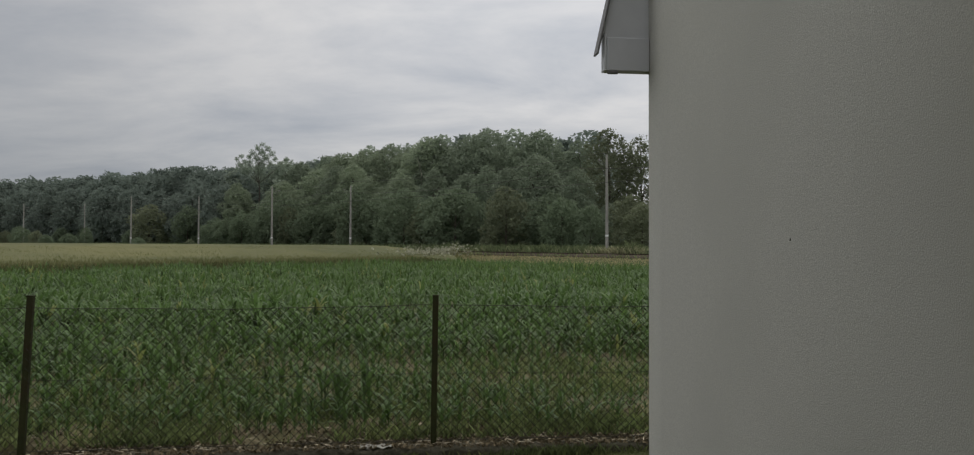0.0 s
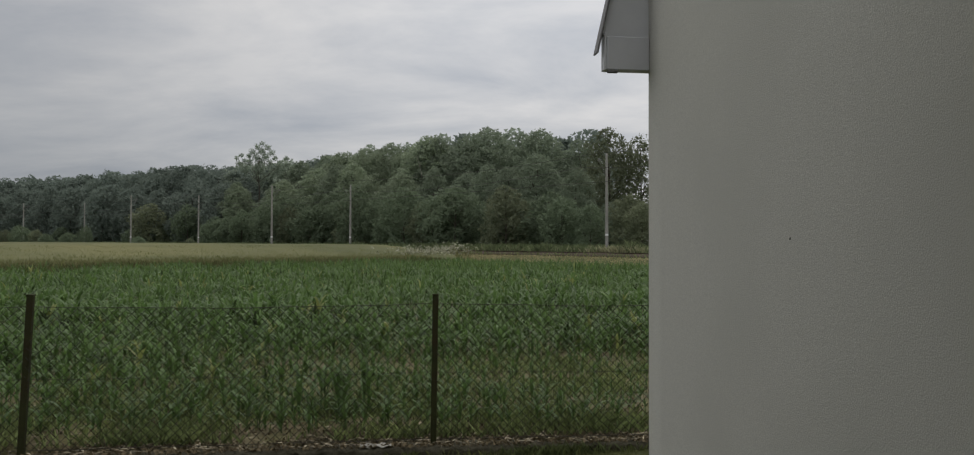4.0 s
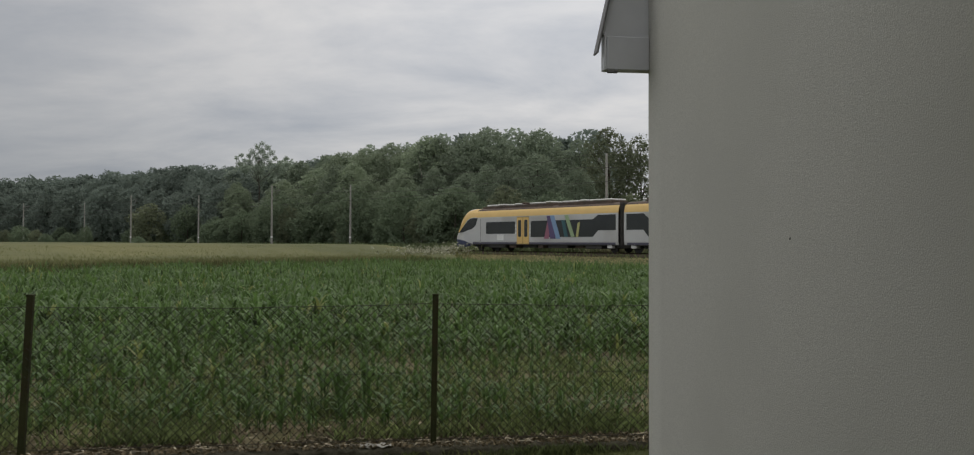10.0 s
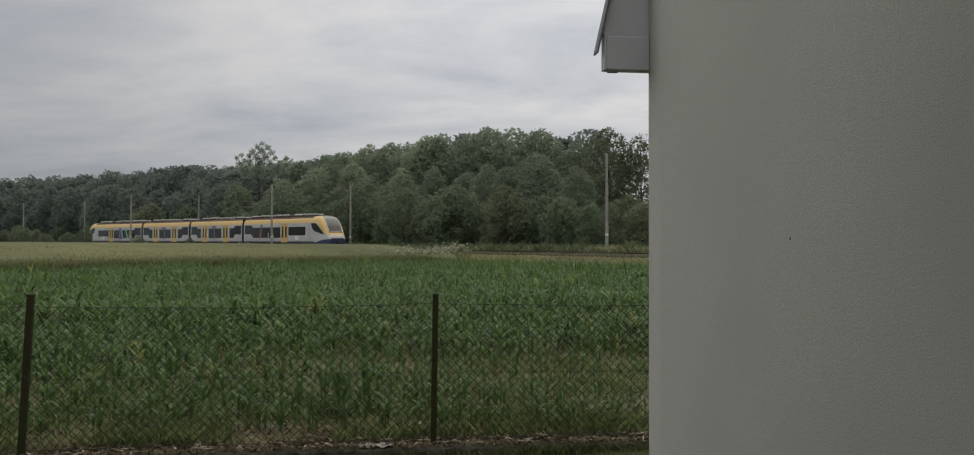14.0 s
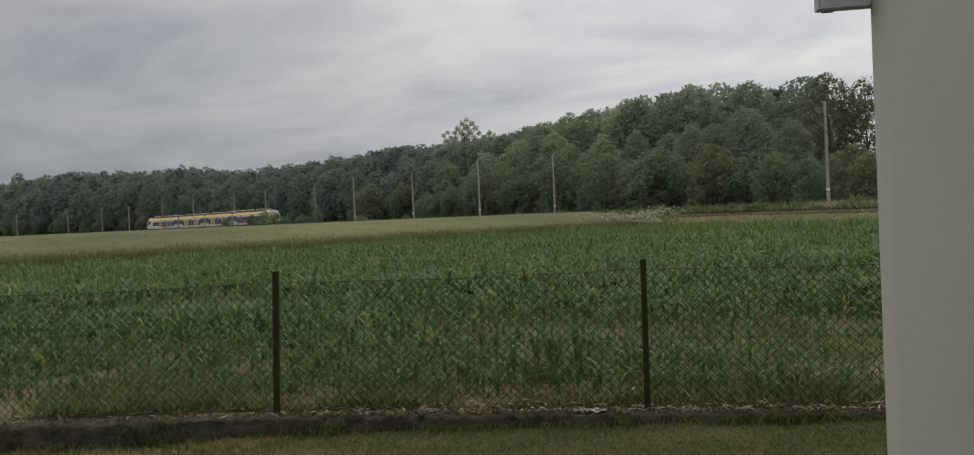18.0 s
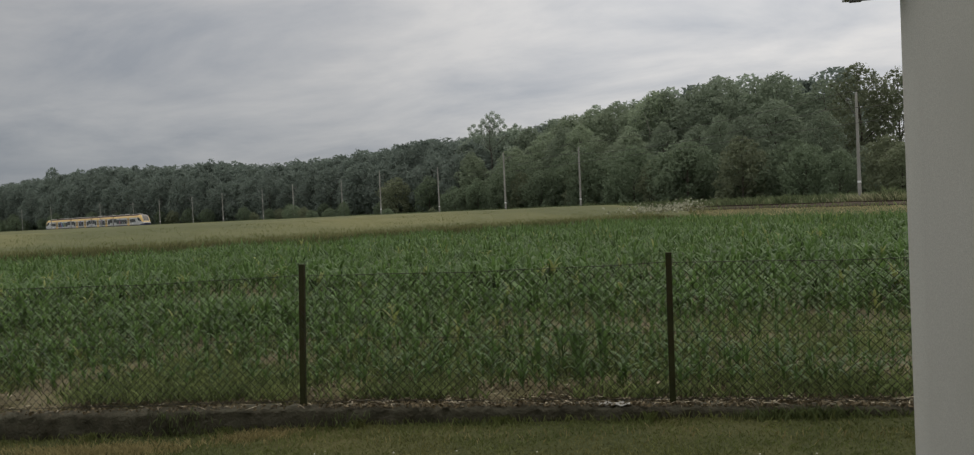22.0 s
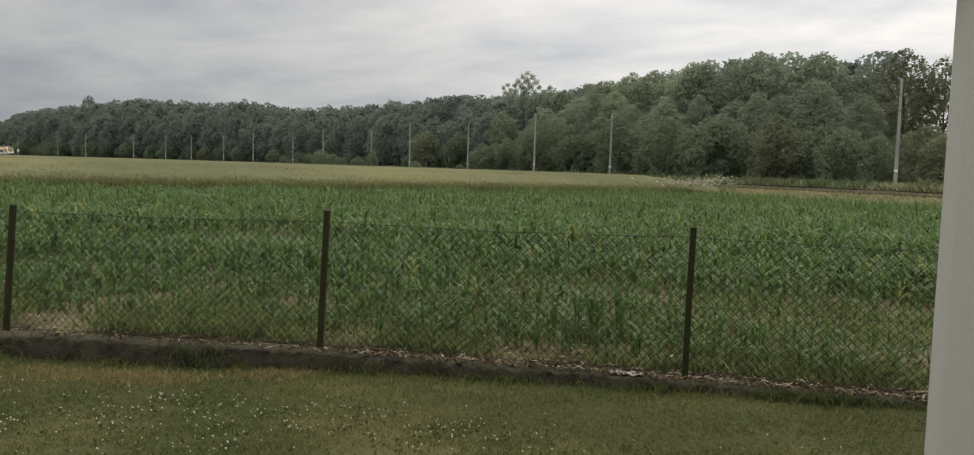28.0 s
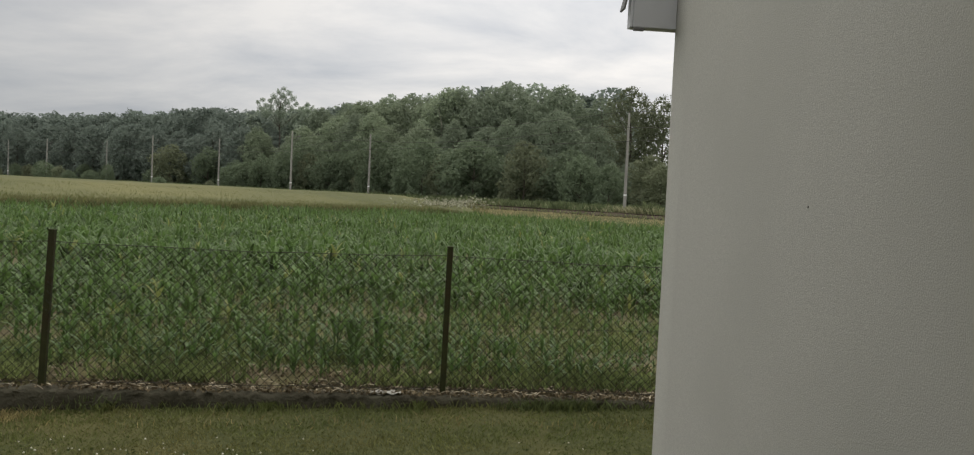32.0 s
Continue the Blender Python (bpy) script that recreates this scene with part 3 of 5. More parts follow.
for i in range(len(FENCE) - 1):
    (x0, y0), (x1, y1) = FENCE[i], FENCE[i + 1]
    Lb = math.hypot(x1 - x0, y1 - y0)
    l0, l1 = ((math.tan(radians(a_)), -math.tan(radians(b_))) for a_, b_ in (LEAN.get(i, (0, 0)), LEAN.get(i + 1, (0, 0))))
    r = 0.0026
    Vs, Fs, nv = [], [], 0
    z0 = 0.03
    h = TOPZ - z0
    for sgn in (1, -1):
        for k in np.arange(-h, Lb + h, CELL):
            a0, a1 = (k, k + h) if sgn > 0 else (k + h, k)
            t0, t1 = 0.0, 1.0
            lo, hi = 0.0, Lb
            da = a1 - a0
            tt = sorted([(lo - a0) / da, (hi - a0) / da])
            t0, t1 = max(0, tt[0]), min(1, tt[1])
            if t1 - t0 < 0.02:
                continue
            n = max(2, int((t1 - t0) * 7) + 1)
            t = np.linspace(t0, t1, n)
            a = a0 + da * t
            zz = z0 + h * t
            # the wires hang a little between the posts and bulge
            sag = -0.022 * np.sin(np.pi * a / Lb) * (zz / TOPZ) + 0.004 * np.sin(a * 9 + i)
            bul = 0.02 * np.sin(a * 2.1 + i * 1.7) * np.sin(zz * 2.2) + sgn * 0.003
            X, Y, Z = x0 + (x1 - x0) * a / Lb, y0 + (y1 - y0) * a / Lb + bul, zz + sag
            Z = Z + wall_z(X)
            X, Y = X + Z * (l0[0] + (l1[0] - l0[0]) * a / Lb), Y + Z * (l0[1] + (l1[1] - l0[1]) * a / Lb)
            ring = np.array([(0, r), (-r * .87, -r * .5), (r * .87, -r * .5)])
            # round the wire: across its run in the plane, and out of it
            nx, nz = -sgn * 0.7071, 0.7071
            P = np.stack([X[:, None] + ring[:, 0] * nx, Y[:, None] + ring[:, 1], Z[:, None] + ring[:, 0] * nz], -1).reshape(-1, 3)
            Vs.append(P)
            ii, jj = np.meshgrid(np.arange(n - 1), np.arange(3), indexing="ij")
            a_, b_ = ii * 3 + jj, ii * 3 + (jj + 1) % 3
            Fs.append(np.stack([a_.ravel(), b_.ravel(), (b_ + 3).ravel(), (a_ + 3).ravel()], 1) + nv)
            nv += len(P)
    part("wire_mesh", np_mesh("wire_mesh", np.concatenate(Vs), np.concatenate(Fs)), M_WIRE, fence, "woven diamond wire netting")
    for zt, rr in ((TOPZ, 0.0028), (0.62, 0.002), (0.05, 0.0024)):
        pts = [(x0 + (x1 - x0) * t, y0 + (y1 - y0) * t - 0.012, zt - 0.024 * math.sin(math.pi * t) * zt / TOPZ + 0.004 * math.sin(17 * t + i)) for t in np.linspace(0, 1, 9)]
        pts = [(a + c * (l0[0] + (l1[0] - l0[0]) * q / 8), b + c * (l0[1] + (l1[1] - l0[1]) * q / 8), c + float(wall_z(a))) for q, (a, b, c) in enumerate(pts)]
        part("tension_wire", np_mesh("tension_wire", *poly_tube(pts, rr)), M_WIRE, fence)

# ------------------------------------------------------------------ house
CX, CY = 0.672, 3.231            # far corner of the wing
WD = Vector((0.115, -0.993, 0)).normalized()    # along the seen wall towards the eye
WN = Vector((0.993, 0.115, 0)).normalized()     # into the wing
house = tagged(new("house"), "single-storey house wing with rough white plaster walls", "house")


def wall_slab(name, p0, p1, thick, z0, z1, mat, n=24, nz=14):
    """A wall with thickness from p0 to p1, its seen face to the left of the run, slightly uneven."""
    p0, p1 = Vector((*p0, 0)), Vector((*p1, 0))
    d = (p1 - p0)
    nrm = Vector((-d.y, d.x, 0)).normalized()
    a, b = np.meshgrid(np.linspace(0, 1, n), np.linspace(z0, z1, nz), indexing="ij")
    out = []
    for k, side in enumerate((0.0, -thick)):
        o = side + (rng.normal(0, 0.0012, a.shape) if k == 0 else 0)
        out.append(np.stack([p0.x + d.x * a + nrm.x * o, p0.y + d.y * a + nrm.y * o, b], -1).reshape(-1, 3))
    F0 = grid_faces(n, nz)
    V = np.concatenate(out)
    m = n * nz
    rim = [i * nz for i in range(n)] + [(n - 1) * nz + j for j in range(1, nz)] + [i * nz + nz - 1 for i in range(n - 2, -1, -1)] + [j for j in range(nz - 2, 0, -1)]
    R = np.array([(a_, b_, b_ + m, a_ + m) for a_, b_ in zip(rim, rim[1:] + rim[:1])])
    return np_mesh(name, V, np.concatenate([F0, F0[:, ::-1] + m, R]))


far = Vector((CX, CY, 0))
near = far + WD * 3.75
back = far + WN * 6.0
part("side_wall", wall_slab("side_wall", near[:2], far[:2], 0.30, -0.6, 4.6, M_PLASTER), M_PLASTER, house, "rough white plaster wall", smooth=True)
part("garden_wall", wall_slab("garden_wall", (far + WN * 0.302)[:2], back[:2], 0.30, -0.6, 4.6, M_PLASTER), M_PLASTER, house, "rough white plaster wall")
# unseen closing wall, set close behind the eye to darken the side wall
part("rear_wall", wall_slab("rear_wall", (near - WN * 9.0)[:2], (near - WN * 0.004)[:2], 0.30, -0.6, 4.6, M_PLASTER), M_PLASTER, house, "rough white plaster wall")
# unseen slab added over the nook behind the eye, to shade the plaster
ov = part("roof_overhang", boxed((0, 0, 0), (9.2, 2.0, 0.18), 0.02), M_SOFFIT, house, "unseen grey slab added to shade the plaster wall")
ov.matrix_basis = Matrix.Translation(near - WN * 4.62 - WD * 0.70 + Vector((0, 0, 2.95))) @ Matrix.Rotation(math.atan2(WN.y, WN.x), 4, "Z")
# boxed end of the eaves beyond the corner
Z_EAVE = 1.70 + 3.3 * 0.2165
em = Matrix.Translation((CX, CY, 0)) @ Matrix.Rotation(math.atan2(WN.y, WN.x), 4, "Z")
bm = bmesh.new()
ring_ = [[bm.verts.new((a, b, Z_EAVE + c)) for a, c in ((0.05, 0), (-0.182, 0), (-0.182, 0.13), (-0.196, 0.15), (-0.002, 1.02), (0.05, 1.05))] for b in (0.0, 0.04)]
bm.faces.new(ring_[0])
bm.faces.new(ring_[1][::-1])
for q in range(6):
    bm.faces.new((ring_[0][q], ring_[1][q], ring_[1][(q + 1) % 6], ring_[0][(q + 1) % 6]))
bmesh.ops.recalc_face_normals(bm, faces=bm.faces)
eave = part("eaves_box", bm, M_SOFFIT, house, "grey boxed eaves under the sloping roof edge")
eave.matrix_basis = em
o = part("lower_board", boxed((-0.091, -0.006, Z_EAVE + 0.070), (0.182, 0.012, 0.139), 0.003), M_SOFFIT, eave, "grey board across the eaves end")
o = part("fascia", boxed((-0.187, 0.016, Z_EAVE + 0.078), (0.009, 0.05, 0.155), 0.002, None), M_FASCIA, eave, "white fascia board")
o = part("drip_edge", boxed((0, 0.012, 0.49), (0.008, 0.06, 0.98), 0.001, Matrix.Translation((-0.222, 0, Z_EAVE + 0.068)) @ Matrix.Rotation(radians(12.5), 4, "Y")), M_SHEET, eave, "grey metal roof edge strip")
o = part("eaves_clip", boxed((-0.155, -0.004, Z_EAVE - 0.006), (0.045, 0.02, 0.012), 0.003), M_SHEET, eave)
pit_at = far + WD * 1.171 - WN * 0.001
pit = part("plaster_pit", boxed((0, 0, 0), (0.003, 0.0015, 0.007), 0.0004, Matrix.Rotation(radians(16), 4, "X")), M_WIRE, house, "small dark scratch in the plaster")
pit.matrix_basis = Matrix.Translation((pit_at.x, pit_at.y, 1.712))

# ------------------------------------------------------------------ railway masts, wires, signs


def make_mast(h=9.0):
    t = new("railway_mast")
    bm = bmesh.new()
    vs = box(bm, (0, 0, h / 2), (0.25, 0.22, h), 0.03)
    for v in bm.verts:
        k = 1 - 0.38 * max(0, v.co.z) / h
        v.co.x *= k
        v.co.y *= k
    part("mast", bm, M_POLE, t)
    part("footing", boxed((0, 0, 0.05), (0.6, 0.6, 0.5), 0.05), M_POLE, t)
    part("marker_band", boxed((0, 0, 1.9), (0.236, 0.208, 0.22), 0.03), M_SIGN, t, "white painted marker band")
    bm = bmesh.new()
    tube(bm, (0, 0.1, h - 0.9), (0, 1.0, h - 0.55), 0.02, n=6)
    tube(bm, (0, 0.1, h - 1.9), (0, 1.0, h - 0.6), 0.018, n=6)
    part("bracket_arm", bm, M_INSUL, t)
    bm = bmesh.new()
    for z in (h - 0.62, h - 0.50):
        tube(bm, (0, 1.0, z - 0.05), (0, 1.0, z + 0.03), 0.06, 0.04, n=8)
    part("insulator", bm, M_INSUL, t)
    return t


mast0 = make_mast()
masts = [(-53, 1, 1.0), (-12, 1, .97), (29, 1, .92), (37, -1, .92), (70, 1, .95), (80, -1, .96), (111, 1, .96), (122, -1, .95), (153, 1, 1.0), (163, -1, .94),
         (196, 1, .97), (204, -1, .93), (236, 1, .96), (246, -1, .97), (284, -1, .99), (324, 1, 1.04), (347, -1, .99), (390, -1, .97)]
for i, (s, side, k) in enumerate(masts):
    mx, my = track_at(s, 3.2 * side)
    m = pose(mx, my, 0.52, 0, rng.normal(0, 0.3), math.degrees(np.interp(s, _s, _head)) + (90 if side > 0 else -90)) @ Matrix.Diagonal((1, 1, k, 1))
    if i == 0:
        mast0.matrix_basis = m
        tagged(mast0, "tall pale concrete railway mast with a white marker band", "railway mast", "masts along the track")
    else:
        copy_thing(mast0, m)

for off, z, sag, r in ((0.0, 6.05, 0.0, 0.022), (0.0, 7.35, 0.75, 0.022), (2.3, 8.75, 0.5, 0.020)):
    ws = np.arange(-100, 470, 4.0)
    wx, wy = track_at(ws, off)
    wzz = z + 0.5 - sag * 4 * (((ws + 12) / 41) % 1) * (1 - ((ws + 12) / 41) % 1)
    V, F = sweep(np.stack([wx, wy, wzz], 1), [(0, r), (-r * .87, -r * .5), (r * .87, -r * .5)])
    tagged(part("overhead_wire", np_mesh("overhead_wire", V, F), M_WIRE, None), "thin dark overhead wire along the railway", "wire", "overhead wires")


def make_power_pole():
    t = new("power_pole")
    bm = bmesh.new()
    tube(bm, (0, 0, -0.5), (0, 0, 9.8), 0.16, 0.09, n=10)
    part("pole", bm, M_POLE, t)
    bm = bmesh.new()
    box(bm, (0, 0, 8.85), (1.8, 0.11, 0.12), 0.02)
    part("crossarm", bm, M_POLE, t)
    for x0 in (-0.85, 0.85, 0):
        bm = bmesh.new()
        z = 8.95 if x0 else 9.8
        tube(bm, (x0, 0, z), (x0, 0, z + 0.28), 0.07, 0.05, n=8)
        part("insulator", bm, M_INSUL, t)
    return t


def at(az, d):
    return d * math.sin(radians(az)), d * math.cos(radians(az))


pp = tagged(make_power_pole(), "pale concrete power pole with one crossarm and insulators", "power pole", "power poles beyond the grain")
px_, py_ = at(-51.93, 148)
pp.matrix_basis = pose(px_, py_, 0.45, 0, 0, 50)
px_, py_ = at(-51.55, 262)
copy_thing(pp, pose(px_, py_, 0.3, 0, 0, 50))


def make_sign():
    t = new("trackside_sign")
    bm = bmesh.new()
    tube(bm, (0, 0, -0.3), (0, 0, 2.4), 0.05, n=8)
    part("sign_post", bm, M_POLE, t)
    part("sign_plate", boxed((0, -0.06, 2.6), (0.75, 0.04, 1.0), 0.01), M_SIGN, t, "plain white plate")
    return t


sg = make_sign()
for i, s in enumerate((372, 344)):
    sx, sy = track_at(s, -4.2)
    m = pose(sx, sy, 0.7, 0, 0, 48)
    if i == 0:
        sg.matrix_basis = m
        tagged(sg, "small white trackside sign on a post", "sign", "trackside signs")
    else:
        copy_thing(sg, m)

# ------------------------------------------------------------------ trees


def leaf_cards(P, size, seed, out=None):
    """Small folded leaf sprays, one three-cornered blade at each place of P, facing out and to the sky."""
    g = np.random.default_rng(seed)
    n = len(P)
    f = g.normal(size=(n, 3)) * 0.52 + np.array([0, 0, 0.14])
    if out is not None:
        f += 0.42 * out
    f /= np.linalg.norm(f, axis=1, keepdims=True)
    d = np.cross(f, g.normal(size=(n, 3)))
    d /= np.linalg.norm(d, axis=1, keepdims=True)
    e = np.cross(d, f)
    L = size * g.uniform(0.5, 1.3, (n, 1))
    W = L * g.uniform(0.45, 0.75, (n, 1))
    V = np.stack([P - d * L * .5 - e * W * .6, P - d * L * .3 + e * W * .9 + f * L * .1, P + d * L * .75], 1).reshape(-1, 3)
    return V, np.arange(3 * n).reshape(n, 3)


def crown_points(seed, H, R, base, lobes, n, airy=0.0, cone=0.0):
    """Places of leaf sprays: rounded lobes round the stem, each made of small uneven clumps, and the way out of the lobe."""
    g = np.random.default_rng(seed)
    C, S = [], []
    for i in range(lobes):
        t = (i + 0.5) / lobes
        prof = (1 - t ** 2.6) ** 0.5 * (0.72 + 0.28 * min(1, t * 3.5)) * (1 - cone * t)
        size = R * g.uniform(0.17, 0.40) * (0.78 + 0.22 * prof)
        z = H * base + (H * (1 - base) - 1.05 * size) * t ** 0.85 + 0.25 * size
        a = i * 2.4 + g.uniform(-.5, .5)
        rr = max(0.0, R * prof - size * 0.75) * g.uniform(0.55, 1.1)
        C.append((rr * math.cos(a), rr * math.sin(a), z))
        S.append(size)
    C, S = np.array(C), np.array(S)
    w = S ** 2 / (S ** 2).sum()
    nc = max(lobes, n // 22)
    k = g.choice(lobes, nc, p=w)
    d = g.normal(size=(nc, 3))
    d[:, 2] = np.where(d[:, 2] < -0.2, d[:, 2] * 0.6, d[:, 2] + 0.12)
    d /= np.linalg.norm(d, axis=1, keepdims=True)
    clump = C[k] + d * (S[k] * g.uniform(0.78, 0.98, nc))[:, None]
    cr = S[k] * g.uniform(0.20, 0.42, nc) * (1 - 0.3 * airy)
    if airy:
        keepc = g.uniform(size=nc) > airy * 0.45
        clump, cr, k = clump[keepc], cr[keepc], k[keepc]
    j = g.integers(0, len(clump), n)
    q = g.normal(size=(n, 3))
    q *= (g.uniform(0.05, 1.0, (n, 1)) ** 0.5) / np.linalg.norm(q, axis=1, keepdims=True)
    P = clump[j] + q * cr[j][:, None] * np.array([1.05, 1.05, 0.98])
    ki = k[j]
    # most sprays lie on the rounded faces of the lobes, away from where lobes run into each other
    m_ = int(n * 2.4)
    kk = g.choice(lobes, m_, p=w)
    dd = g.normal(size=(m_, 3))
    dd[:, 2] += 0.25
    dd /= np.linalg.norm(dd, axis=1, keepdims=True)
    Q = C[kk] + dd * (S[kk] * (g.normal(0.90, 0.10, m_) + 0.06 * g.exponential(1.0, m_)))[:, None]
    gap = np.linalg.norm(Q[:, None] - C[None], axis=2) / S[None]
    gap[np.arange(m_), kk] = 9
    good = np.flatnonzero(gap.min(axis=1) > 0.80)[:int(n * ((0.55 if n > 6000 else 0.70) - 0.40 * min(1.0, airy)))]
    P[:len(good)], ki[:len(good)] = Q[good], kk[good]
    P[:, 2] = np.maximum(P[:, 2], 0.15)
    out = P - C[ki]
    out /= np.linalg.norm(out, axis=1, keepdims=True) + 1e-6
    return P, C, out


def make_tree(name, seed, H, R, base, lobes, n, leaf, mat, airy=0.0, cone=0.0, trunk=0.22, clumps=None):
    g = np.random.default_rng(seed + 500)
    t = new(name)
    P, C, out = crown_points(seed, H, R, base, lobes, n, airy, cone)
    if clumps:      # a loose crown: separate clumps on long limbs
        C = np.array([(a, g.uniform(-1.5, 1.5), H - b) for a, b, _ in clumps])
        rad = np.array([c for _, _, c in clumps])
        j = g.choice(len(C), n, p=rad ** 2 / (rad ** 2).sum())
        out = g.normal(size=(n, 3))
        out /= np.linalg.norm(out, axis=1, keepdims=True)
        P = C[j] + out * (rad[j] * g.uniform(0.1, 1.0, n) ** 0.6 * g.uniform(0.7, 1.15, n))[:, None]
    bm = bmesh.new()
    pts = [Vector((g.normal(0, .015 * H * q), g.normal(0, .015 * H * q), -0.4 + H * 0.88 * q)) for q in np.linspace(0, 1, 6)]
    for i in range(5):
        tube(bm, pts[i], pts[i + 1], trunk * (1 - .17 * i), trunk * (1 - .17 * (i + 1)), n=7)
    for c in C[:: 2 if clumps else max(1, len(C) // 9)]:
        z = max(0.15 * H, c[2] - 0.16 * H)
        q = min(4, int(z / (H * .88) * 5))
        b = pts[q].lerp(pts[q + 1], 0.5)
        tube(bm, b, c, trunk * (0.2 if clumps else 0.38), trunk * (0.06 if clumps else 0.10), n=5)
    part("trunk", bm, M_BARK, t)
    V, F = leaf_cards(P, leaf, seed + 900, out)
    part("crown", np_mesh("crown", V, F), mat, t)
    return t


TREE_DEF = [  # seed, H, R, base, lobes, leaves, leaf size, material, airy
    (1, 15, 4.8, 0.04, 46, 15000, 0.25, 0, 0.0), (2, 15, 4.3, 0.05, 42, 14000, 0.24, 1, 0.0), (3, 15, 5.2, 0.04, 50, 15500, 0.26, 0, 0.0),
    (4, 15, 4.6, 0.05, 44, 14000, 0.25, 1, 0.0), (5, 15, 4.0, 0.04, 40, 13500, 0.24, 0, 0.0)]
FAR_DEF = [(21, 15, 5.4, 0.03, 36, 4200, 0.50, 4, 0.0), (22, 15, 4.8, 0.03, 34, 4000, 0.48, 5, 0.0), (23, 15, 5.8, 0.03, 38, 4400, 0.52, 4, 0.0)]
SHRUB_DEF = [(31, 6, 3.4, 0.0, 24, 4000, 0.25, 2, 0.0), (32, 6, 2.9, 0.0, 22, 3800, 0.24, 2, 0.0), (33, 6, 3.7, 0.0, 26, 4200, 0.25, 2, 0.0), (34, 6, 2.8, 0.0, 21, 3600, 0.24, 3, 0.0)]

LINE_AZ = [-60, -51.6, -51.2, -50.4, -50.1, -49.6, -48.2, -46.6, -44.5, -42.7, -41.7, -39.2, -36.4, -32, -28.7, -25, -20.4, -18.5, -16, -13.8, -12.8, -8.4, -3.9, -0.2, 3.5, 7, 9.3, 11.5, 16, 40]
LINE_EL = [1.4, 1.4, 1.95, 1.95, 2.45, 2.6, 2.9, 3.15, 3.6, 3.8, 3.7, 3.82, 3.95, 3.80, 4.05, 4.5, 5.1, 5.15, 5.35, 5.65, 6.0, 6.6, 7.6, 8.1, 7.85, 7.95, 8.2, 7.2, 7.5, 7.5]


class Stock:
    """Gives a first tree of each kind and then copies of it."""

    def __init__(self, name, defs, label, group, trunk=0.22):
        self.name, self.defs, self.label, self.group, self.trunk = name, defs, label, group, trunk
        self.made = {}

    def put(self, i, x, y, z, h, turn, wide=1.0):
        i %= len(self.defs)
        d = self.defs[i]
        k = h / d[1]
        m = pose(x, y, z, 0, 0, turn) @ Matrix.Diagonal((k * wide, k * wide, k, 1))
        if i not in self.made:
            t = make_tree(self.name, d[0], d[1], d[2], d[3], d[4], d[5], d[6], M_LEAF[d[7]], d[8], trunk=self.trunk)
            t.matrix_basis = m
            self.made[i] = tagged(t, self.label, "tree" if self.name != "shrub" else "shrub", self.group)
            return t
        ob = copy_thing(self.made[i], Matrix.Identity(4))
        ob.matrix_basis = m
        return ob


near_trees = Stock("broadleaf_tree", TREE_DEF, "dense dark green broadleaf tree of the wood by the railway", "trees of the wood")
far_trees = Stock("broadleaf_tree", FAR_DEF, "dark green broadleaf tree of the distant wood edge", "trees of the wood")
shrubs = Stock("shrub", SHRUB_DEF, "rounded grey-green willow shrub at the wood edge", "shrubs at the wood edge", trunk=0.10)

tr = random.Random(11)
s = -62.0
k = 0
while s < 520:
    for row, (o0, o1, f0, f1) in enumerate(((15, 19, .62, .88), (24, 29, .92, 1.02), (33, 38, .96, 1.03))):
        off = tr.uniform(o0, o1)
        ss = s + tr.uniform(-2.2, 2.2) + row * 1.7
        tx, ty = (float(v) for v in track_at(ss, off))
        az = math.degrees(math.atan2(tx, ty))
        d = math.hypot(tx, ty)
        if not -58 < az < 13.5 or -53.6 < az < -51.2:
            continue
        top = (d * math.tan(radians(float(np.interp(az, LINE_AZ, LINE_EL)))) + EYE[2] - 0.95) * 1.015
        h = top * tr.uniform(f0, f1)
        if az > 8.0:
            h *= (0.62, 0.5, 0.42)[row]
        k += 1
        haze_sector = -19 < az < -4          # veiled sector of the wood: its lighter leaf colours paint the haze in
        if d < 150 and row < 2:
            kind_i = tr.choice((1, 3, 1, 3, 0)) if haze_sector else tr.choice((0, 2, 4, 0, 2, 4, 1))
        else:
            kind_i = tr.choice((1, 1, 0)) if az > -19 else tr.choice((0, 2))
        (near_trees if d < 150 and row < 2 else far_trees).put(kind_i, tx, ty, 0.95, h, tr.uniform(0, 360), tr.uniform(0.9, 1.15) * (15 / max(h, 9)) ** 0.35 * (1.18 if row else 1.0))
    s += 4.6 if s < 120 else 6.2
s = -60.0
while s < 470:
    off = tr.uniform(9.5, 13)
    tx, ty = (float(v) for v in track_at(s, off))
    az = math.degrees(math.atan2(tx, ty))
    d = math.hypot(tx, ty)
    if -50.5 < az < 13.5:
        h = d * math.tan(radians(tr.uniform(1.6, 4.1) * (1 if d < 130 else 0.6 if d < 170 else 0.26))) + 1.1
        k += 1
        if d > 150 and tr.random() > 0.3:
            s += 3.0
            continue
        shrubs.put(tr.randrange(4), tx, ty, 0.9, max(2.2, min(h, 8.5)), tr.uniform(0, 360), tr.uniform(0.9, 1.25))
    s += tr.uniform(2.6, 4.4) if s < 130 else tr.uniform(4, 7)

EMERGENT = [(-45.9, 3.9), (-36.2, 4.25), (-35.6, 4.15), (-30.4, 4.1), (-41.0, 3.95), (-26.0, 4.6), (-23.2, 4.95)]    # azimuth and height angle of single higher tops
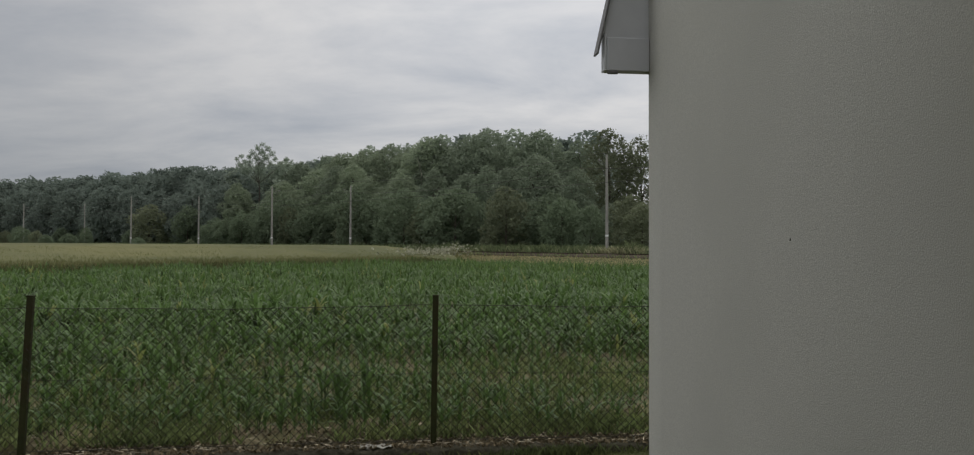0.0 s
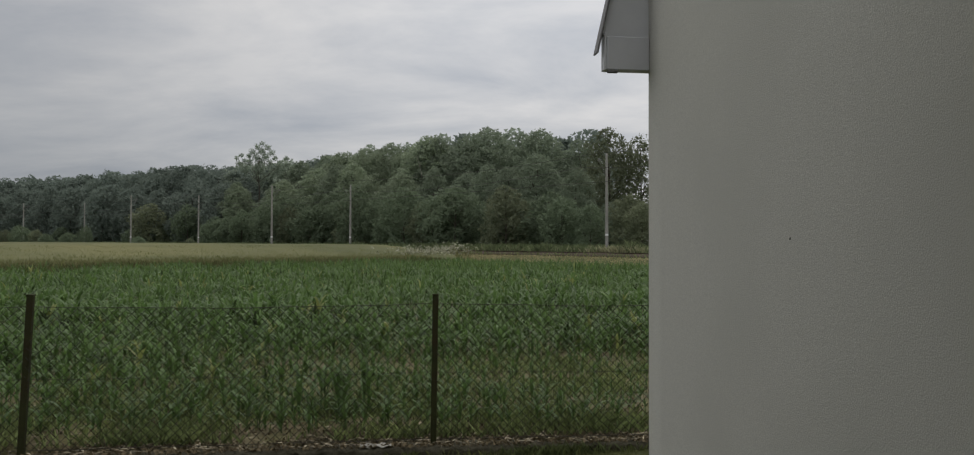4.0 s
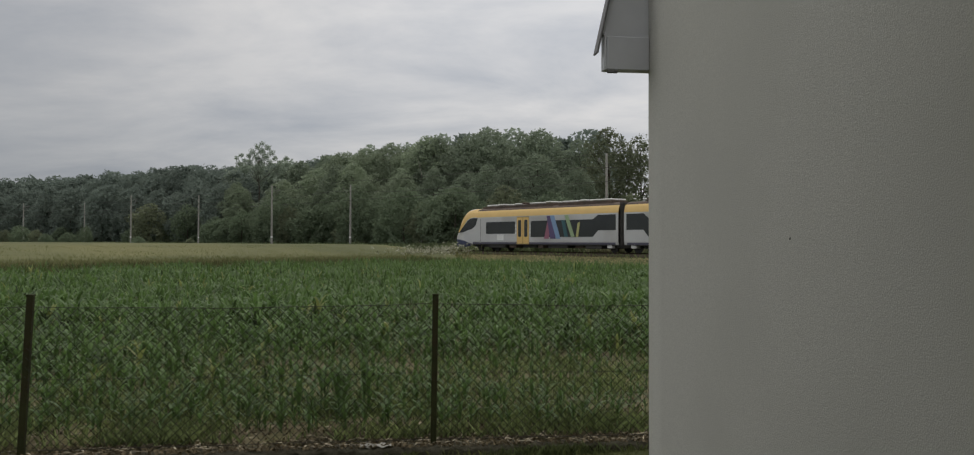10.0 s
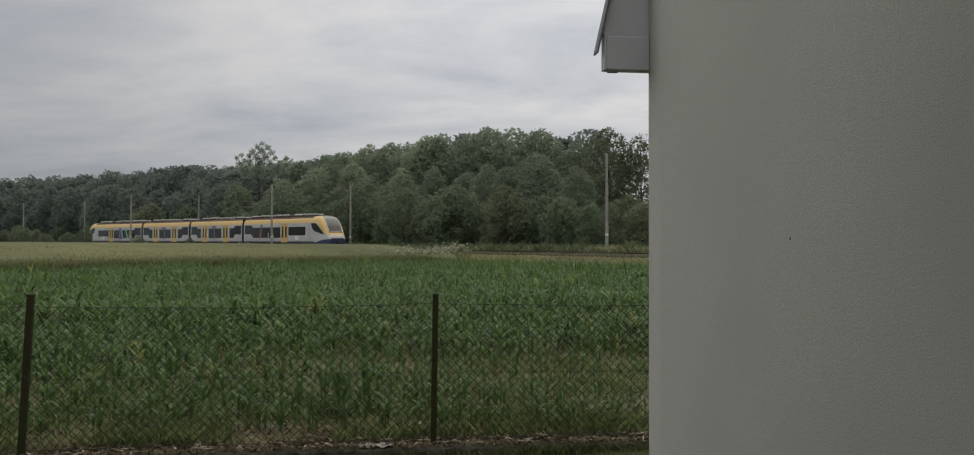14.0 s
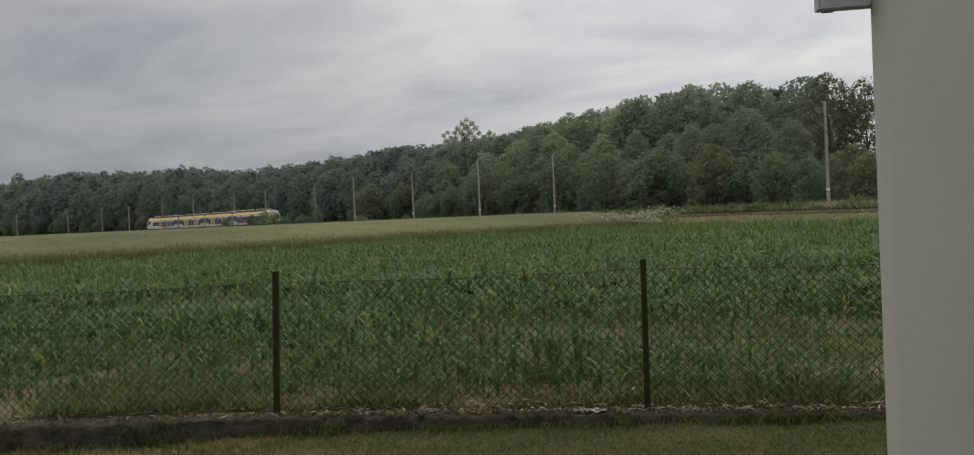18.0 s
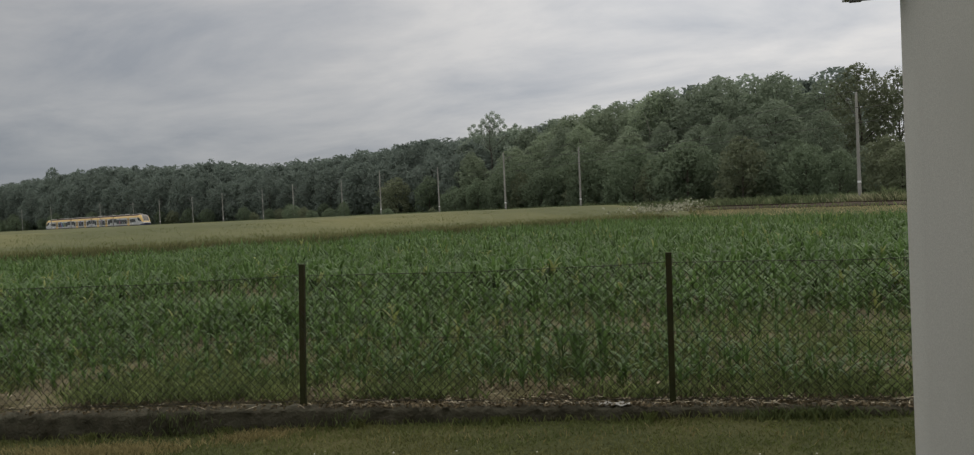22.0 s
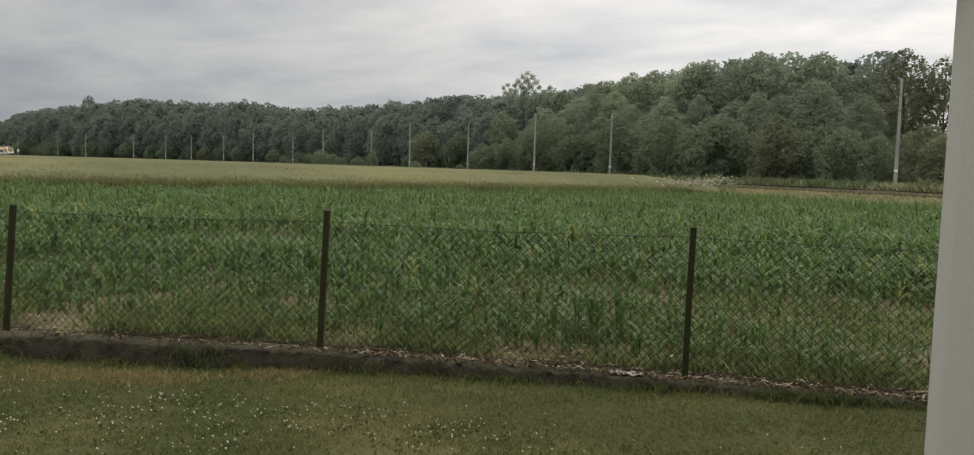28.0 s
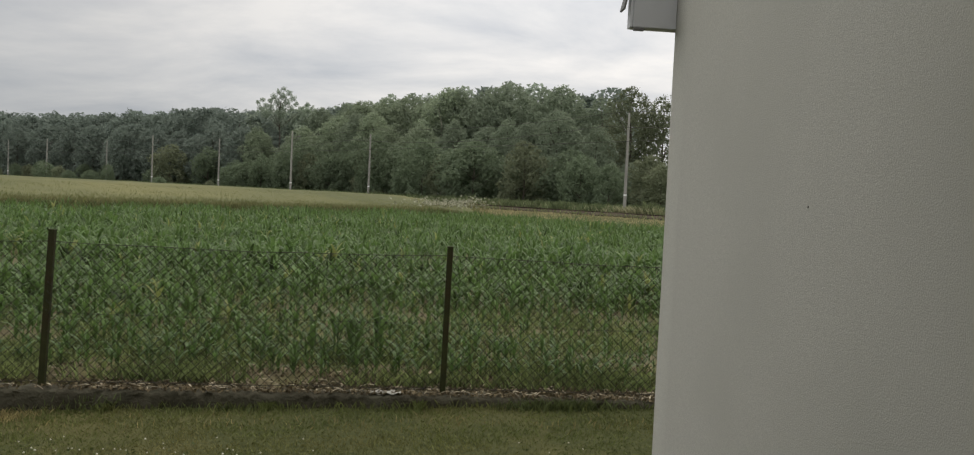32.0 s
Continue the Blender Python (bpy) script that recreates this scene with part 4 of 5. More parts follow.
# the lone taller tree above the wood, and the airy tree by the near mast
lx_, ly_ = at(-16.35, 150)
LONE = [(0.5, 0.6, 0.6), (-0.4, 1.2, 0.7), (1.4, 1.5, 0.7), (0.4, 2.0, 0.9), (-1.2, 2.1, 0.75), (2.2, 2.4, 0.7), (1.2, 2.9, 0.9), (-0.6, 3.1, 0.95), (-1.9, 3.0, 0.6), (2.7, 3.3, 0.6),
        (0.2, 3.9, 1.1), (1.9, 4.1, 0.8), (-1.8, 4.2, 0.8), (-3.2, 3.0, 0.5), (-2.7, 3.9, 0.6), (-4.0, 3.6, 0.55), (-3.6, 4.5, 0.7), (3.7, 3.9, 0.4), (4.8, 3.4, 0.5),
        (5.0, 4.3, 0.6), (3.6, 4.7, 0.6), (0.0, 5.2, 1.5), (-2.5, 5.4, 1.2), (2.6, 5.6, 1.2), (0.0, 6.8, 1.8)]    # clumps: across, below the top, radius
lone = tagged(make_tree("lone_tree", 61, 19.6, 4.6, 0.60, 18, 6500, 0.20, M_LEAF[5], airy=0.5, trunk=0.2, clumps=LONE), "tall airy tree rising above the wood", "tree")
lone.matrix_basis = pose(lx_, ly_, 0.9, 0, 0, 16)
for seed, az_, d_, el_, n_ in ((62, 8.8, 92, 8.3, 12000), (63, 11.2, 94, 7.8, 11500)):
    ax_, ay_ = at(az_, d_)
    hh = d_ * math.tan(radians(el_)) + 1.1
    t = tagged(make_tree("broadleaf_tree", seed, hh, 4.4, 0.2, 46, n_, 0.20, M_LEAF[3], airy=0.62, trunk=0.2), "dark broadleaf tree with gaps of sky in its crown", "tree", "trees of the wood")
    t.matrix_basis = pose(ax_, ay_, 0.55, 0, 0, 70)
for q in np.arange(-25.0, -11.5, 1.35):        # the closed crest behind the lone tree, in haze-painted leaf colours
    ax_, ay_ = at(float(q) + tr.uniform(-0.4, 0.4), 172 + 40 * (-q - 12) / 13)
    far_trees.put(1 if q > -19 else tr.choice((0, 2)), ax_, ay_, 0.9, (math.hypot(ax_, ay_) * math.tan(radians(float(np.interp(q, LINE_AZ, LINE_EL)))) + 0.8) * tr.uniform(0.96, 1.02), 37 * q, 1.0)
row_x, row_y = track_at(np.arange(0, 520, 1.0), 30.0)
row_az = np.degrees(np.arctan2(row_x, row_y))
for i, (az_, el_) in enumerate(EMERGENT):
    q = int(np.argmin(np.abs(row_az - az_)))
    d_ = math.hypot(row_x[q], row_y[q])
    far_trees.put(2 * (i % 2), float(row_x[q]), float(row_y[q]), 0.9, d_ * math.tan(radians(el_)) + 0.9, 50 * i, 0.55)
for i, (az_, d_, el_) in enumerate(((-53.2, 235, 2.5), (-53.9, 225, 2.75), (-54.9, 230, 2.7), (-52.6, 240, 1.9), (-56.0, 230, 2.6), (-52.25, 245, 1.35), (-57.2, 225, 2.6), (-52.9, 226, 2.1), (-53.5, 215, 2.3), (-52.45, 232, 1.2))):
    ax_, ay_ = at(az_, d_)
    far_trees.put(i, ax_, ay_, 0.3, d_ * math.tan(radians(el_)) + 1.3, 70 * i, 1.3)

# a bare pale branch stands out of one crown
host = min((o for o in scene.objects if o.name.startswith("broadleaf_tree")), key=lambda o: (o.matrix_basis.translation - Vector((-10.4, 119.0, 0.9))).length)
bm = bmesh.new()
for p0, p1, r0 in (((-9.60, 113.8, 11.6), (-9.95, 113.5, 13.1), 0.05), ((-9.95, 113.5, 13.1), (-10.25, 113.3, 14.2), 0.035), ((-9.85, 113.5, 12.7), (-9.60, 113.3, 13.4), 0.025)):
    tube(bm, p0, p1, r0, r0 * 0.6, n=6)
tube(bm, (-9.60, 113.8, 11.6), (-10.0, 117.5, 10.4), 0.06, 0.08, n=6)
bare = part("bare_branch", bm, M_DEADWOOD, host, "bare pale dead branch")
bare.matrix_parent_inverse = host.matrix_basis.inverted()

# ------------------------------------------------------------------ corn


def corn_plant(seed, H=0.53, seg=5, leaves=8):
    """Places and faces of one young corn plant: a stalk and arching leaves on two sides."""
    g = np.random.default_rng(seed)
    V, F = [], []
    a0 = g.uniform(0, 2 * np.pi)
    hs = H * 0.66
    n = 0
    for i in range(2):
        z = hs * i
        for j in range(3):
            V.append((0.011 * (1 - .5 * i) * math.cos(j * 2.1), 0.011 * (1 - .5 * i) * math.sin(j * 2.1), z))
    F += [(j, (j + 1) % 3, 3 + (j + 1) % 3, 3 + j) for j in range(3)]
    n = 6
    for i in range(leaves):
        t = (i + 0.35) / leaves
        a = a0 + np.pi * (i % 2) + g.normal(0, 0.45)
        L = H * (0.46 + 0.34 * math.sin(math.pi * min(1, t * 0.75 + .15))) * g.uniform(0.65, 1.25)
        w = 0.029 * g.uniform(0.8, 1.3) * (0.65 + 0.5 * math.sin(math.pi * t))
        up = 0.92 + 0.45 * t + g.normal(0, 0.20)
        x_, z_ = 0.0, hs * t
        ang_ = up
        side = np.array([-math.sin(a), math.cos(a)])
        outv = np.array([math.cos(a), math.sin(a)])
        for q in range(seg + 1):
            u = q / seg
            ww = w * (0.45 + 1.1 * u if u < 0.35 else 0.84 * (1 - ((u - .35) / .65) ** 1.6) + 0.01)
            c = outv * x_
            V.append((*(c + side * ww), z_ + ww * .25))
            V.append((*(c - side * ww), z_ + ww * .25))
            x_ += L / seg * math.cos(ang_)
            z_ += L / seg * math.sin(ang_)
            z_ = max(z_, 0.03)
            ang_ -= g.uniform(0.08, 0.40 + 0.5 * q / seg) * 5 / seg
        for q in range(seg):
            b = n + 2 * q
            F.append((b, b + 1, b + 3, b + 2))
        n += 2 * (seg + 1)
    return np.array(V), np.array(F)


def scatter_mesh(name, kinds, X, Y, Z, S, A, pick):
    """Many plants, each a turned and scaled one of the kinds, as arrays joined into one mesh."""
    Vs, Fs, n = [], [], 0
    for k, (V, F) in enumerate(kinds):
        i = np.flatnonzero(pick == k)
        if not len(i):
            continue
        c, s_ = np.cos(A[i])[:, None], np.sin(A[i])[:, None]
        P = np.stack([(V[:, 0] * c - V[:, 1] * s_) * S[i][:, None] + X[i][:, None], (V[:, 0] * s_ + V[:, 1] * c) * S[i][:, None] + Y[i][:, None], V[:, 2] * S[i][:, None] + Z[i][:, None]], -1)
        Vs.append(P.reshape(-1, 3))
        Fs.append((F[None] + (np.arange(len(i)) * len(V))[:, None, None]).reshape(-1, 4) + n)
        n += len(i) * len(V)
    return np_mesh(name, np.concatenate(Vs), np.concatenate(Fs))


def in_view(x, y, lo=-57, hi=14):
    a = np.degrees(np.arctan2(x, y))
    return (a > lo) & (a < hi)


cx_, cy_ = [], []
for row in np.arange(0, 127):
    yy = 0.55 + row * 0.48
    xs = np.arange(-46, 14, 0.085 if row < 16 else 0.115 if row < 33 else 0.150)
    xs = xs + rng.normal(0, 0.05, xs.size)
    cx_.append(xs)
    cy_.append(fence_y(np.clip(xs, -13, 6)) * 0.6 + 2.6 + yy + rng.normal(0, 0.07, xs.size))
X, Y = np.concatenate(cx_), np.concatenate(cy_)
keep = in_view(X, Y) & (grain_side(X, Y) < -0.5) & (track_offset(X, Y) < -11.2) & (Y > fence_y(X) + 0.36)
X, Y = X[keep], Y[keep]
# patchy growth: bare and thin places
patch = np.array([noise.noise(Vector((a * 0.35, b * 0.35, 3.0))) for a, b in zip(X, Y)])
keep = rng.uniform(size=X.size) < np.clip(1.0 + 1.0 * patch, 0.6, 1)
X, Y, patch = X[keep], Y[keep], patch[keep]
BARE = (1.25, 8.8)
thin = np.exp(-((X - BARE[0]) / 1.5) ** 2 - ((Y - BARE[1]) / 0.9) ** 2)       # a thin place near the fence
keep = rng.uniform(size=X.size) > 0.22 * thin
X, Y, patch, thin = X[keep], Y[keep], patch[keep], thin[keep]
Z = terrain(X, Y)
S = np.clip(0.86 + 0.5 * patch + rng.normal(0, 0.12, X.size), 0.4, 1.3)
S *= 0.52 + 0.48 * smooth((Y - fence_y(X)) / 9.0)
S *= 1 - 0.12 * thin
D = np.hypot(X, Y)
A = rng.uniform(0, 2 * np.pi, X.size)
fine = [corn_plant(100 + i, seg=5, leaves=8) for i in range(7)]
rough = [corn_plant(200 + i, seg=3, leaves=7) for i in range(6)]
far_kinds = [corn_plant(300 + i, seg=2, leaves=5) for i in range(6)]
near_i = np.argsort(D)[:260]
is_near = np.zeros(X.size, bool)
is_near[near_i] = True
mid = (~is_near) & (D < 20)
farm, farther = (D >= 20) & (D < 36), D >= 36
kind_ = rng.uniform(size=X.size)
pale, dock = kind_ < 0.022, kind_ > 0.985
for nm, mask, kinds in (("corn_rows", mid, fine), ("corn_field", farm, rough), ("corn_field", farther, far_kinds)):
    for mt, msk in ((M_CORN, ~pale & ~dock), (M_CORN_DRY, pale), (M_DOCK, dock)):
        i = np.flatnonzero(mask & msk)
        ob = part(nm, scatter_mesh(nm, kinds, X[i], Y[i], Z[i], S[i], A[i], rng.integers(0, len(kinds), len(i))), mt, None)
        tagged(ob, "dense young green corn plants in the field" if mt is M_CORN else "paler young corn plants among the green" if mt is M_CORN_DRY else "dark green weeds standing among the corn", "corn" if mt is not M_DOCK else "weeds", kind="stuff")
corn_me = [np_mesh("corn_plant", V, F) for V, F in fine]
for q, i in enumerate(near_i):
    ob = part("corn_plant", corn_me[q % 7], M_CORN, None)
    ob.matrix_basis = pose(X[i], Y[i], Z[i] - 0.01, 0, 0, math.degrees(A[i])) @ Matrix.Diagonal((S[i], S[i], S[i], 1))
    tagged(ob, "young corn plant with arching green leaves", "corn plant", "corn plants by the fence")

# one dark clump of stronger corn close behind the fence
for q in range(7):
    ob = part("corn_plant", corn_me[q], M_DOCK, None)
    k_ = 1.0 + 0.10 * (q % 3)
    ob.matrix_basis = pose(-1.78 + 0.105 * q + 0.05 * (q % 2), 7.42 + 0.09 * ((q * 3) % 4), 0.0, 0, 0, 51 * q) @ Matrix.Diagonal((k_ * 0.8, k_ * 0.8, k_, 1))
    tagged(ob, "tall dark corn plant in a clump behind the fence", "corn plant", "corn plants by the fence")

# ------------------------------------------------------------------ grain


def blades(X, Y, Z, h, w, seed, bend=0.35):
    """Upright single blades: two faces each, leaning at random."""
    g = np.random.default_rng(seed)
    n = len(X)
    a = g.uniform(0, 2 * np.pi, n)
    l = g.uniform(0, 2 * np.pi, n)
    H = h * g.uniform(0.6, 1.15, n)
    lean = bend * H * g.uniform(0.1, 1, n)
    dx, dy = np.cos(a) * w, np.sin(a) * w
    lx, ly = np.cos(l) * lean, np.sin(l) * lean
    B = np.stack([X, Y, Z], 1)
    V = np.stack([B + np.stack([-dx, -dy, 0 * dx], 1), B + np.stack([dx, dy, 0 * dx], 1),
                  B + np.stack([dx * .8 + lx * .4, dy * .8 + ly * .4, H * .6], 1), B + np.stack([lx, ly, H], 1)], 1).reshape(-1, 3)
    return V, np.arange(4 * n).reshape(n, 4)


ns, nt_ = 150, 44
ss = np.linspace(9, 500, ns)
ex_, ey_ = track_at(ss, -6.6)
u = np.linspace(6, -105, ns)
tt = np.linspace(0, 1, nt_) ** 1.9
qx = AB0[0] + ABD[0] * u
qy = AB0[1] + ABD[1] * u
bx = qx[:, None] * (1 - tt) + ex_[:, None] * tt
by = qy[:, None] * (1 - tt) + ey_[:, None] * tt
bz = terrain(bx.ravel(), by.ravel()).reshape(bx.shape) + 0.78 + rng.normal(0, 0.02, bx.shape)
wide_ = np.hypot(ex_ - qx, ey_ - qy)[:, None] * tt
bz -= 0.58 * np.exp(-wide_ / 1.1) * (1 + rng.normal(0, 0.12, bz.shape))
grain = part("grain_field", np_mesh("grain_field", np.stack([bx, by, bz], -1).reshape(-1, 3), grid_faces(ns, nt_)), M_GRAIN, None, smooth=True)
tagged(grain, "pale yellow-green field of ripening grain", "grain", kind="stuff")
n = 90000
uu, gg = rng.uniform(-100, 3, n), rng.uniform(0, 1, n) ** 2 * 14 + rng.normal(0, 0.35, n)
X = AB0[0] + ABD[0] * uu - ABD[1] * gg
Y = AB0[1] + ABD[1] * uu + ABD[0] * gg
k_ = in_view(X, Y) & (track_offset(X, Y) < -6.6)
X, Y, gg = X[k_], Y[k_], gg[k_]
Z0 = terrain(X, Y)
front = gg < 2.2
V, F = blades(X[front], Y[front], Z0[front] - 0.02, 0.72, 0.022, 5, 0.35)
tagged(part("grain_stalks", np_mesh("grain_stalks", V, F), M_STALK, None), "green-brown grain stalks along the field edge", "grain", kind="stuff")
V, F = blades(X, Y, Z0 + 0.64 - 0.42 * np.exp(-np.maximum(gg, 0) / 1.0) * rng.uniform(0.4, 1.1, X.size), 0.20, 0.014, 6, 0.6)
tagged(part("grain_ears", np_mesh("grain_ears", V, F), M_EAR, None), "pale ripening ears of grain", "grain", kind="stuff")

n = 22000
uu, gg = rng.uniform(-100, 3, n), rng.normal(-0.9, 0.75, n)
X, Y = AB0[0] + ABD[0] * uu - ABD[1] * gg, AB0[1] + ABD[1] * uu + ABD[0] * gg
k_ = in_view(X, Y) & (track_offset(X, Y) < -9.5)
X, Y = X[k_], Y[k_]
V, F = blades(X, Y, terrain(X, Y) - 0.02, 0.62, 0.024, 33, 0.6)
tagged(part("edge_grass", np_mesh("edge_grass", V, F), M_EDGEGRASS, None), "brownish rough grass between corn and grain", "grass", kind="stuff")

# ------------------------------------------------------------------ verges of the railway
n = 40000
sv, ov = rng.uniform(-50, 60, n), rng.uniform(-11.6, -4.0, n)
X, Y = track_at(sv, ov)
k_ = (grain_side(X, Y) < 6) & in_view(X, Y)
X, Y, ov = X[k_], Y[k_], ov[k_]
V, F = blades(X, Y, terrain(X, Y) - 0.02, 0.13, 0.014, 8, 1.1)
tagged(part("dry_verge", np_mesh("dry_verge", V, F), M_DRYGRASS, None), "dry tan grass beside the track", "grass", kind="stuff")
n = 36000
sv, ov = rng.uniform(-50, 300, n), rng.uniform(2.6, 12, n)
X, Y = track_at(sv, ov)
V, F = blades(X, Y, terrain(X, Y) - 0.05, 0.62, 0.04, 9, 0.5)
tagged(part("green_verge", np_mesh("green_verge", V, F), M_TALLGRASS, None), "tall green grass between track and wood", "grass", kind="stuff")
n = 16000
sv, ov = rng.uniform(40, 480, n), rng.uniform(-6.8, -3.0, n)
X, Y = track_at(sv, ov)
V, F = blades(X, Y, np.full(n, 0.55), 0.85, 0.05, 10, 0.6)
tagged(part("track_verge", np_mesh("track_verge", V, F), M_TALLGRASS, None), "uneven grass along the railway", "grass", kind="stuff")
# dry tufts by the near mast, and low bushes along the far track
n = 1500
sv = np.concatenate([rng.normal(-14.0, 1.6, n // 2), rng.normal(-24, 2.0, n // 4), rng.uniform(-45, 10, n // 8)])
X, Y = track_at(sv, rng.uniform(1.9, 3.0, sv.size))
V, F = blades(X, Y, terrain(X, Y) - 0.02, 0.80, 0.02, 19, 0.8)
tagged(part("dry_tufts", np_mesh("dry_tufts", V, F), M_PALEWEED, None), "tall dry grass tufts beside the track", "grass", kind="stuff")
n = 9000
sv = rng.uniform(-48, 40, n)
w_ = np.array([noise.noise(Vector((a * 0.5, 0.0, 5.0))) for a in sv])
X, Y = track_at(sv, rng.uniform(1.9, 3.3, n))
V, F = blades(X, Y, terrain(X, Y) - 0.02, 0.66 + 0.9 * np.clip(w_, -0.4, 0.6) + rng.normal(0, 0.08, n), 0.026, 23, 0.8)
tagged(part("far_verge_weeds", np_mesh("far_verge_weeds", V, F), M_TALLGRASS, None), "green weeds on the far side of the track", "weeds", kind="stuff")
line_s = np.arange(0.0, 300.0, 1.0)
line_x, line_y = track_at(line_s, -5.2)
line_az = np.degrees(np.arctan2(line_x, line_y))
for az_, d_, h_ in ((-31.7, 118, 1.9), (-30.9, 119, 2.4), (-30.1, 120, 2.1), (-29.5, 118, 1.4), (-28.3, 116, 1.6), (-27.3, 114, 2.6), (-24.1, 110, 1.2), (-21.0, 108, 1.1), (-33.5, 122, 1.5)):
    q = int(np.argmin(np.abs(line_az - az_)))
    bx_, by_ = float(line_x[q]), float(line_y[q])
    shrubs.put(2 + int(h_ * 10) % 2, bx_, by_, 0.6, (h_ * 0.85 + 0.5) * math.hypot(bx_, by_) / d_, az_ * 40, 0.55 if h_ == 2.6 else 1.1)
n = 900
sv = rng.uniform(-45, 12, n) + 1.5 * np.sin(rng.uniform(0, 40, n))
X, Y = track_at(sv, rng.uniform(-4.2, -2.4, n))
V, F = blades(X, Y, terrain(X, Y) - 0.02, 0.34, 0.016, 27, 1.0)
tagged(part("track_side_tufts", np_mesh("track_side_tufts", V, F), M_WEED, None), "sparse pale green tufts beside the rails", "grass", kind="stuff")
# flowering umbels at the corner of the grain
n = 600
cxu, cyu = at(-4.1, 63)
q_ = rng.normal(0, 0.5, n)
X, Y = cxu + 2.3 * q_ + rng.normal(0, 0.6, n), cyu + 2.9 * q_ + rng.normal(0, 1.2, n)
k_ = track_offset(X, Y) < -3
X, Y = X[k_], Y[k_]
Zb = terrain(X, Y)
V, F = blades(X, Y, Zb, 1.0, 0.02, 12, 0.3)
tagged(part("umbel_stems", np_mesh("umbel_stems", V, F), M_STALK, None), "green stems of wild umbel flowers", "wildflowers", kind="stuff")
g = np.random.default_rng(13)
P = np.stack([X, Y, Zb + g.uniform(0.35, 1.0, X.size) + 0.45 * g.uniform(0, 1, X.size) ** 3], 1)
P = (P[:, None] + g.normal(0, 0.07, (len(P), 3, 3)) * np.array([1, 1, .3])).reshape(-1, 3)
V, F = leaf_cards(P, 0.14, 14)
tagged(part("umbel_flowers", np_mesh("umbel_flowers", V, F), M_UMBEL, None), "white wild umbel flowers at the grain's corner", "wildflowers", kind="stuff")

# ------------------------------------------------------------------ lawn grass, clover and straw
n = 240000
X, Y = rng.uniform(-12, 4, n), rng.uniform(1.6, 7.2, n)
k_ = (Y < fence_y(X) - 0.11) & in_view(X, Y, -60, 16)
X, Y = X[k_], Y[k_]
V, F = blades(X, Y, lawn_z(X, Y) - 0.008, 0.032, 0.0036, 15, 1.3)
tagged(part("lawn_grass", np_mesh("lawn_grass", V, F), M_BLADE, None), "short green and yellowed lawn grass", "grass", kind="stuff")
n = 100000
X = rng.uniform(-16, 4, n)
Y = fence_y(np.clip(X, -13, 6)) + 0.12 + rng.exponential(2.6, n)
w_ = np.array([noise.noise(Vector((a * 0.8, b * 0.8, 9.0))) for a, b in zip(X, Y)])
k_ = (w_ + rng.normal(0, 0.18, n) > -0.06) & in_view(X, Y) & (Y < 16)
X, Y = X[k_], Y[k_]
V, F = blades(X, Y, np.zeros(X.size) - 0.01, 0.12, 0.009, 17, 1.1)
tagged(part("field_weeds", np_mesh("field_weeds", V, F), M_WEED, None), "low green weeds on the soil between the corn", "weeds", kind="stuff")
n = 2600
X = rng.uniform(-11, 2, n)
X = X + 0.25 * np.sin(X * 5)
Y = fence_y(X) - 0.12 - rng.exponential(0.06, n)
V, F = blades(X, Y, lawn_z(X, Y), 0.075, 0.0035, 16, 0.9)
tagged(part("wall_tufts", np_mesh("wall_tufts", V, F), M_BLADE, None), "grass tufts at the foot of the wall", "grass", kind="stuff")
n = 5200
X = np.concatenate([rng.normal(-5.2, 0.42, n // 2), rng.normal(-4.0, 0.18, n // 6), rng.normal(-6.6, 0.5, n // 8), rng.uniform(-8.5, 1.5, n // 12)])
Y = fence_y(X) - np.where(np.abs(X + 4.0) < 0.45, 0.32, 0.58) + rng.normal(0, 0.11, X.size)
V, F = blades(X, Y, lawn_z(X, Y), 0.05, 0.004, 21, 1.0)
tagged(part("dry_lawn_grass", np_mesh("dry_lawn_grass", V, F), M_DRYLAWN, None), "dry yellowed grass along the wall", "grass", kind="stuff")
n = 2300
X, Y = np.where(rng.uniform(size=n) < 0.5, rng.uniform(-9, 3, n), rng.uniform(-8, -1.5, n)), rng.uniform(2.2, 6.2, n)
# the flowers stand in loose groups
w_ = np.array([noise.noise(Vector((a * 1.3, b * 1.3, 21.0))) for a, b in zip(X, Y)])
k_ = rng.uniform(size=n) < np.clip(0.62 + 1.5 * w_, 0.12, 1)
X, Y = X[k_], Y[k_]
n = X.size
Y = np.where(rng.uniform(size=n) < .65, 2.2 + (Y - 2.2) * .75, Y)
k_ = Y < fence_y(X) - 0.8 - 0.5 * rng.uniform(size=n)
X, Y = X[k_], Y[k_]
P = np.stack([X, Y, lawn_z(X, Y) + 0.02], 1)
P = (P[:, None] + rng.normal(0, 0.06, (len(P), 4, 3)) * np.array([1, 1, 0.12])).reshape(-1, 3)
V, F = leaf_cards(P, 0.024, 37)
tagged(part("clover_leaves", np_mesh("clover_leaves", V, F), M_CLOVERLEAF, None), "dark green clover leaves in the lawn", "clover", kind="stuff")
ico = bmesh.new()
bmesh.ops.create_icosphere(ico, subdivisions=1, radius=0.0068)
iv = np.array([v.co[:] for v in ico.verts])
fi = np.array([[v.index for v in f.verts] for f in ico.faces])
ico.free()
P = np.stack([X, Y, lawn_z(X, Y) + 0.045], 1)
sc = rng.uniform(0.7, 1.2, (len(P), 1, 1))
